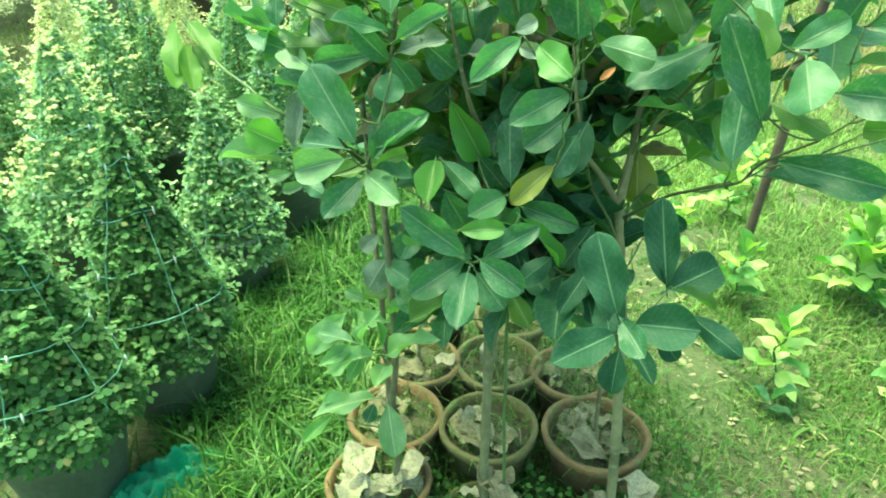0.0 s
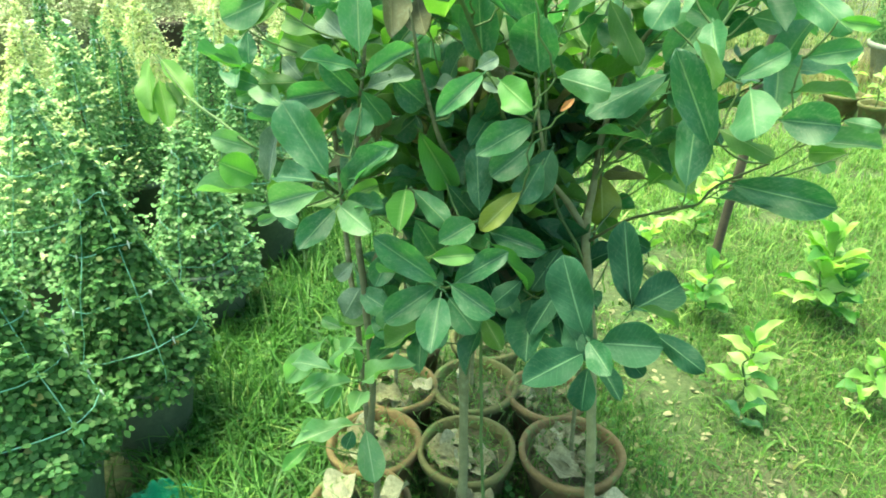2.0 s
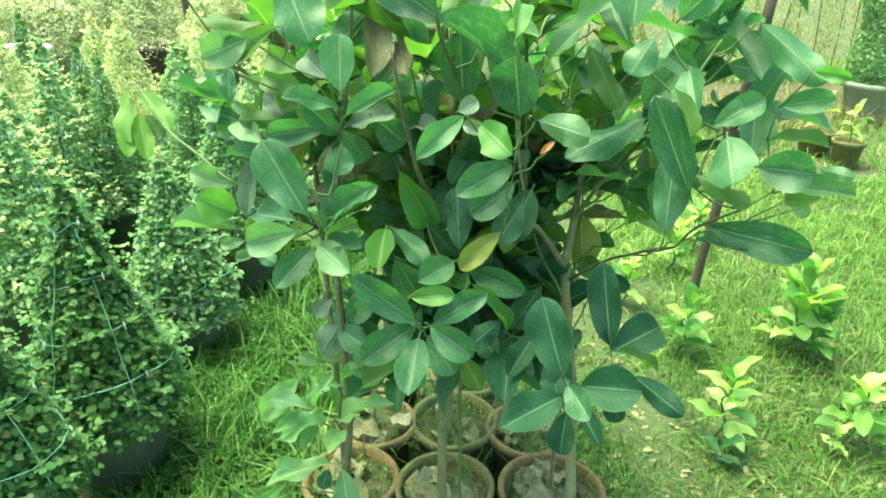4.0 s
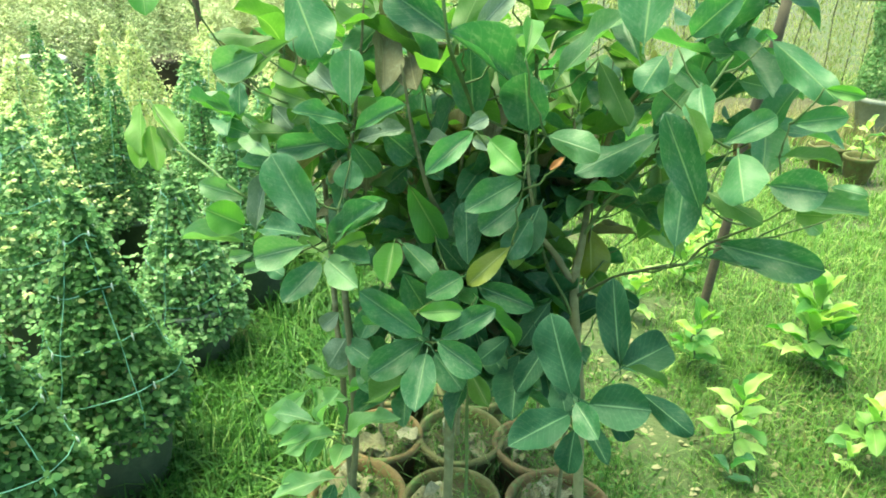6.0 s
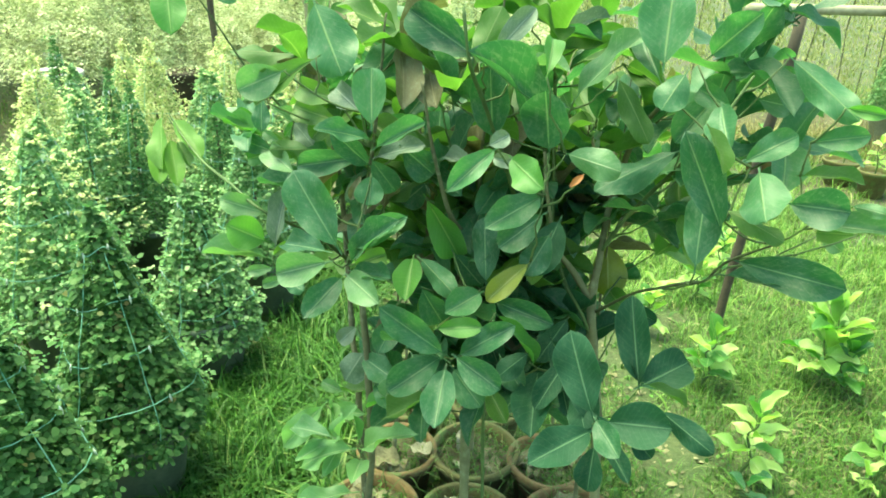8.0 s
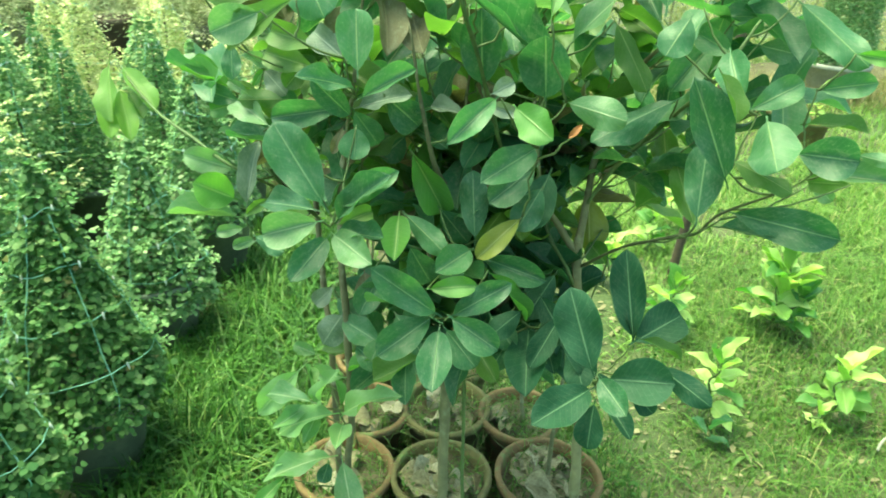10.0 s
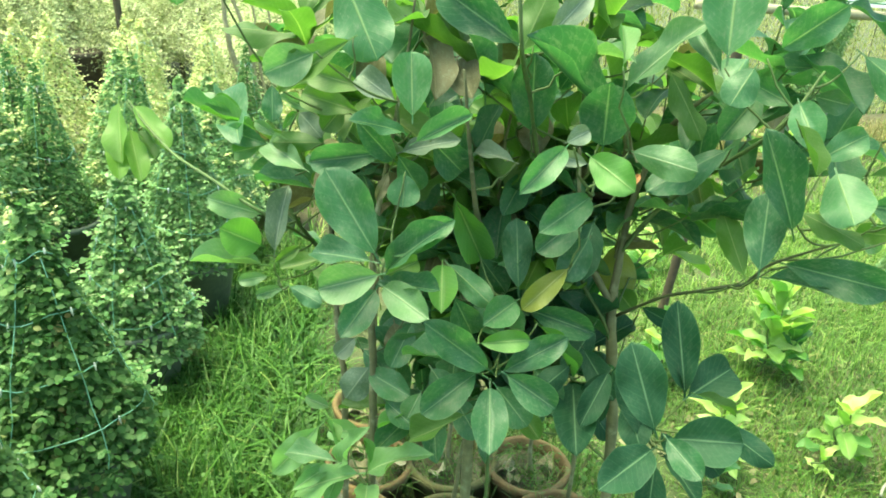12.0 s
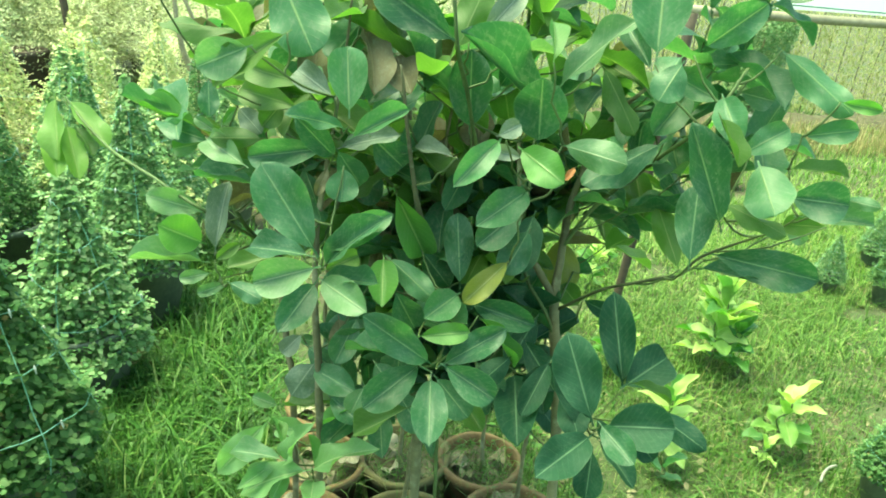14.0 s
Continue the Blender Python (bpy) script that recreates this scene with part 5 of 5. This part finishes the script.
# ---- a heap of green shade net ----
def net_heap():
    bm = bmesh.new()
    n = 44
    g = []
    for i in range(n + 1):
        row = []
        for j in range(n + 1):
            u, v = i / n * 2 - 1, j / n * 2 - 1
            r = max(0.0, 1 - (u * u + v * v) * 0.6)
            h = 0.20 * r * (0.6 + 0.8 * abs(noise.noise((u * 2.5, v * 2.5, 4.0)))) + 0.10 * abs(noise.noise((u * 7, v * 4, 1.0))) * r + 0.03 * noise.noise((u * 17, v * 15, 6.0)) * r
            row.append(bm.verts.new((u * 0.17 + 0.05 * noise.noise((u * 2, v * 2, 8.0)), v * 0.30 + 0.05 * noise.noise((u * 2, v * 2, 12.0)), h + 0.005)))
        g.append(row)
    for i in range(n):
        for j in range(n):
            bm.faces.new((g[i][j], g[i][j + 1], g[i + 1][j + 1], g[i + 1][j]))
    heap = tagged(part("green_net", smooth(bm), NET), "crumpled heap of green plastic net in the grass", "net")
    heap.matrix_basis = pose(-0.80, 1.36, 0.0, 0, 0, -38) @ Matrix.Diagonal((0.60, 0.68, 0.66, 1))


net_heap()


# ---- young seedlings on the lawn ----
def seedling(x, y, height, n, size, label, kinds="S"):
    plant = thing("seedling", (x, y, 0), label, "young plant", "seedlings in the lawn")
    limb(plant, "stem", bend((x, y, -0.01), (x + 0.02, y, height), 0, 6, 0.03, x), [0.006 - 0.0006 * i for i in range(7)], TWIG)
    for i in range(n):
        u = (i + 1) / n
        leaf(plant, rnd.choice(kinds), (x + 0.02 * u + rnd.uniform(-0.012, 0.012) * (1 - u), y + rnd.uniform(-0.012, 0.012) * (1 - u), height * (0.2 + 0.8 * u)), i * 137 + rnd.uniform(-30, 30), 4 + 50 * u + rnd.uniform(-24, 24), size * rnd.uniform(0.75, 1.1), size * rnd.uniform(0.40, 0.52), rnd.uniform(-20, 20))
    return plant


BUSHY = "bushy seedling with yellow-green young leaves in lawn"
SLENDER = "slender seedling with pale green leaves in lawn"
seedling(1.63, 2.33, 0.36, 28, 0.155, BUSHY, "SSSWWL")
seedling(1.70, 2.30, 0.22, 14, 0.12, BUSHY, "LML")
seedling(1.17, 2.36, 0.25, 16, 0.125, SLENDER, "LLSW")
seedling(1.10, 1.825, 0.27, 14, 0.12, SLENDER, "SSSWL")
seedling(1.555, 1.79, 0.24, 14, 0.12, SLENDER, "SSSWL")
seedling(1.455, 1.735, 0.10, 6, 0.07, "small seedling with pale green leaves in lawn", "SSL")
seedling(1.06, 2.78, 0.26, 15, 0.105, BUSHY, "SSL")
seedling(1.40, 3.10, 0.28, 16, 0.11, BUSHY, "SSL")
seedling(1.62, 3.35, 0.28, 14, 0.11, BUSHY, "SSL")
seedling(1.05, 1.72, 0.06, 3, 0.10, "low dark green sprout with broad leaves in lawn", "DDM")


# ---- posts, rail and sheet ----
tagged(part("wooden_post", tube(bend((1.39, 2.80, -0.05), (1.50, 2.80, 1.45), 0, 10, 0.03, 3), 0.021, 10, 0.15), POST_WOOD), "dark weathered wooden post standing in the lawn", "post")
tagged(part("thin_pole", tube(bend((-1.56, 5.6, -0.05), (-1.59, 5.6, 1.9), 0, 8, 0.02, 5), 0.024, 10, 0.1), POST_WOOD), "thin dark wooden pole among the shrubs", "post")
tagged(part("bamboo_rail", tube(bend((1.3, 2.86, 1.46), (4.4, 2.9, 1.49), -0.02, 16, 0.02, 8), 0.02, 10, 0.1), BAMBOO), "pale bamboo rail tied across the post", "rail")


def hung_sheet():
    bm = bmesh.new()
    nx, nz = 40, 8
    rows = [[bm.verts.new((1.95 + 2.4 * i / nx, 2.89 + 0.03 * math.sin(i * 0.9) * j / nz + 0.10 * j / nz, 1.485 + 0.55 * j / nz)) for i in range(nx + 1)] for j in range(nz + 1)]
    for j in range(nz):
        for i in range(nx):
            bm.faces.new((rows[j][i], rows[j][i + 1], rows[j + 1][i + 1], rows[j + 1][i]))
    return tagged(part("white_sheet", smooth(bm), THIN_SHEET), "white plastic sheet stretched above the bamboo rail", "sheet")


hung_sheet()
tagged(part("sheet_hem", tube(bend((1.95, 2.872, 1.505), (4.35, 2.892, 1.53), -0.02, 14, 0.01, 2), 0.0028, 6), NET), "turquoise cord hem along the white sheet", "cord")
tagged(part("wooden_post", tube(bend((4.32, 2.93, -0.05), (4.34, 2.93, 1.75), 0, 8, 0.02, 9), 0.026, 10, 0.12), POST_WOOD), "dark weathered wooden post holding the rail", "post")


# ---- far shrubs and hedge ----
def shrub_cloud(n, rx, ry, rz, size, mat, seed, name="foliage"):
    d = unit(rng.normal(0, 1, (n, 3)))
    d[:, 2] = np.abs(d[:, 2])
    lump = np.array([1 + 0.85 * noise.noise(Vector(v) * 3.0 + Vector((seed, 0, 0))) for v in d])
    r = (1 - 0.35 * rng.random(n) ** 2) * lump
    p = d * r[:, None] * np.array([rx, ry, rz])
    ways = unit(d + rng.normal(0, 0.7, (n, 3)))
    normals = unit(0.7 * d + rng.normal(0, 0.5, (n, 3)) + np.array([0, 0, 1.1]))
    length = size * rng.uniform(0.5, 1.3, n)
    return cloud(name, p + np.array([0, 0, 0.42]), normals, ways, length, length * 0.5, mat, 4)


# one shrub mesh in three is greener; all carry haze in their colour
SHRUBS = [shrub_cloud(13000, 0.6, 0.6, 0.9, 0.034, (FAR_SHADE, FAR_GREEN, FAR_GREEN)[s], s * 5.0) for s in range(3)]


def far_shrub(x, y, s, i, label):
    shrub = thing("shrub", (x, y, 0), label, "shrub", "shrubs behind the nursery rows")
    part("stem", tube([(0, 0, -0.02), (0.02, 0, 0.3), (0, 0.03, 0.7)], [0.03, 0.02, 0.006]), BARK, shrub)
    tagged(part("foliage", SHRUBS[i % 3], None, shrub), kind="stuff")
    shrub.matrix_basis = pose(x, y, 0, 0, 0, i * 77) @ Matrix.Diagonal((s, s, s, 1))
    return shrub


i = 0
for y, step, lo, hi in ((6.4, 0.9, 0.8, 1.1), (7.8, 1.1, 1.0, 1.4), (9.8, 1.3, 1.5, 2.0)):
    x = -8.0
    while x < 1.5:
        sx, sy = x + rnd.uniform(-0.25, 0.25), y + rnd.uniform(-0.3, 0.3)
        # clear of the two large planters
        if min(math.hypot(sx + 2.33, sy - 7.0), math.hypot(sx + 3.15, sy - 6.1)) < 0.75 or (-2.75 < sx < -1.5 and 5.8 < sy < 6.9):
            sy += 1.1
        far_shrub(sx, sy, rnd.uniform(lo, hi), i, "feathery shrub behind the pots, leaf colour paled for sun and haze")
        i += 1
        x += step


def reed_screen():
    screen = thing("tall_hedge", (4.5, 7.6, 0), "tall pale yellow-green hedge of upright stems", "hedge")
    n = 70000
    x = rng.uniform(-4.5, 6.0, n)
    x += 0.10 * np.sin(x * 15)
    z = rng.uniform(0.05, 2.6, n)
    y = rng.normal(0, 0.16, n)
    ways = unit(np.stack([rng.normal(0, 0.25, n), rng.normal(0, 0.25, n), np.ones(n)], 1))
    normals = unit(np.stack([rng.normal(0, 0.6, n), -np.ones(n), rng.normal(0.3, 0.4, n)], 1))
    length = rng.uniform(0.025, 0.065, n)
    tagged(part("foliage", cloud("foliage", np.stack([x, y, z], 1), normals, ways, length, length * 0.3, REED_GREEN), None, screen), kind="stuff")
    for k in range(44):
        a = -4.4 + k * 0.24 + rnd.uniform(-0.08, 0.08)
        part("stem", tube(bend((a, 0.05, -0.02), (a + rnd.uniform(-0.1, 0.1), 0.05, 2.4), 0, 5, 0.05, k), 0.007, 6), BARK, screen)


reed_screen()


# ---- things at the far side of the lawn ----
def box_shrub():
    """A shrub clipped to an upright drum, in a wide tapered grey pot."""
    shrub = thing("drum_shrub", (4.48, 6.25, 0), "dense green shrub clipped to a drum in grey pot", "topiary shrub")
    part("pot", lathe([(0.20, 0.0), (0.205, 0.01), (0.265, 0.30), (0.30, 0.31), (0.305, 0.355), (0.29, 0.36), (0.265, 0.355), (0.25, 0.33), (0.15, 0.32)], 32, 0.01, 3), GREY_PLASTIC, shrub, "wide tapered grey plastic pot")
    n = 9000
    a, u = rng.uniform(0, 2 * np.pi, n), rng.random(n)
    r = 0.29 * (1 - 0.35 * rng.random(n) ** 2) * (0.92 + 0.08 * np.sin(u * 9))
    p = np.stack([r * np.cos(a), r * np.sin(a), 0.34 + 0.95 * u], 1)
    normals = unit(np.stack([np.cos(a), np.sin(a), np.full(n, 0.7)], 1) + rng.normal(0, 0.5, (n, 3)))
    length = rng.uniform(0.02, 0.045, n)
    # drum leaves coloured paler in place of distance haze
    tagged(part("foliage", cloud("foliage", p, normals, unit(rng.normal(0, 1, (n, 3)) + np.array([0, 0, 0.6])), length, length * 0.6, CONE_MID, 4), None, shrub), kind="stuff")
    part("stem", tube([(0, 0, 0.3), (0.01, 0, 0.8), (0, 0, 1.3)], [0.03, 0.02, 0.01]), BARK, shrub)


box_shrub()


def small_pot_plant(x, y, r, rim, n, size, label, kinds):
    plant = thing("potted_plant", (x, y, 0), label, "potted plant", "small pots across the lawn")
    terracotta_pot(plant, x, y, r, x * 3, rim)
    limb(plant, "stem", bend((x, y, rim - 0.06), (x + rnd.uniform(-0.05, 0.05), y, rim + 0.22), 0, 6, 0.02, x), [0.006 - 0.0006 * i for i in range(7)], TWIG)
    for i in range(n):
        u = (i + 1) / n
        leaf(plant, rnd.choice(kinds), (x, y, rim + 0.22 * u), i * 137, -10 + 60 * u * u, size * rnd.uniform(0.8, 1.1), size * 0.42, rnd.uniform(-20, 20))


for x, y, r in ((3.33, 5.15, 0.15), (3.40, 4.85, 0.12), (2.75, 5.3, 0.13)):
    small_pot_plant(x, y, r, 0.2, 9, 0.12, "small yellow-green plant in a low terracotta pot", "SSL")

bank = bmesh.new()
rows = [[bank.verts.new((1.6 + 7.0 * i / 40, 6.75 + 0.9 * j / 6, -0.02 + 0.16 * math.sin(math.pi * j / 6) * (0.8 + 0.5 * noise.noise((i * 0.4, j * 0.5, 2.0))))) for i in range(41)] for j in range(7)]
for j in range(6):
    for i in range(40):
        bank.faces.new((rows[j][i], rows[j][i + 1], rows[j + 1][i + 1], rows[j + 1][i]))
tagged(part("earth_bank", smooth(bank), SOIL), "low bare earth bank before the hedge", "ground", kind="structure")


def bare_sapling(x, y):
    tree = thing("bare_sapling", (x, y, 0), "pale thin-stemmed sapling leaning behind the shrubs", "sapling")
    for k in range(5):
        limb(tree, "stem", bend((x + 0.05 * k, y, -0.02), (x - 0.45 + 0.16 * k, y + rnd.uniform(-0.2, 0.2), 2.1), 0, 10, 0.10, k * 3), [0.03 - 0.0024 * i - 0.003 * k for i in range(11)] if k < 2 else [0.012 - 0.0009 * i for i in range(11)], BAMBOO)
    for k in range(26):
        leaf(tree, "M", (x - 0.4 + rnd.uniform(0, 0.7), y + rnd.uniform(-0.2, 0.2), rnd.uniform(1.1, 2.1)), rnd.uniform(0, 360), rnd.uniform(-50, 30), 0.12, 0.05, rnd.uniform(-30, 30))


bare_sapling(-0.62, 5.6)
tagged(part("hose_end", tube(grown([(1.600, 1.599, 0.050), (1.637, 1.633, 0.050), (1.680, 1.656, 0.050), (1.718, 1.662, 0.050)], [0.006] * 4)[0], 0.0045, 8), GREY_PLASTIC), "short bent end of a grey plastic hose lying in the lawn", "hose")


def wide_bowl():
    bowl = thing("white_planter", (-3.20, 6.29, 0), "dusty white plastic planter behind the cones", "planter")
    part("bowl", lathe([(0.13, 0.0), (0.14, 0.01), (0.205, 0.56), (0.235, 0.58), (0.24, 0.62), (0.225, 0.63), (0.20, 0.60), (0.1, 0.56)], 28, 0.01, 1), DUSTY_WHITE, bowl)
    part("soil", lathe([(0.02, 0.585), (0.202, 0.605)], 24, 0.01, 2), SOIL, bowl)


wide_bowl()


def brown_tub():
    tub = thing("brown_planter", (-2.33, 7.10, 0), "large dark brown pot in the shade of shrubs", "planter")
    part("tub", lathe([(0.14, 0.0), (0.15, 0.01), (0.18, 0.46), (0.195, 0.47), (0.195, 0.51), (0.18, 0.52), (0.165, 0.50), (0.1, 0.46)], 28, 0.02, 4), POST_WOOD, tub)
    part("soil", lathe([(0.165, 0.45), (0.165, 0.48)], 24, 0.02, 2), SOIL, tub)


brown_tub()
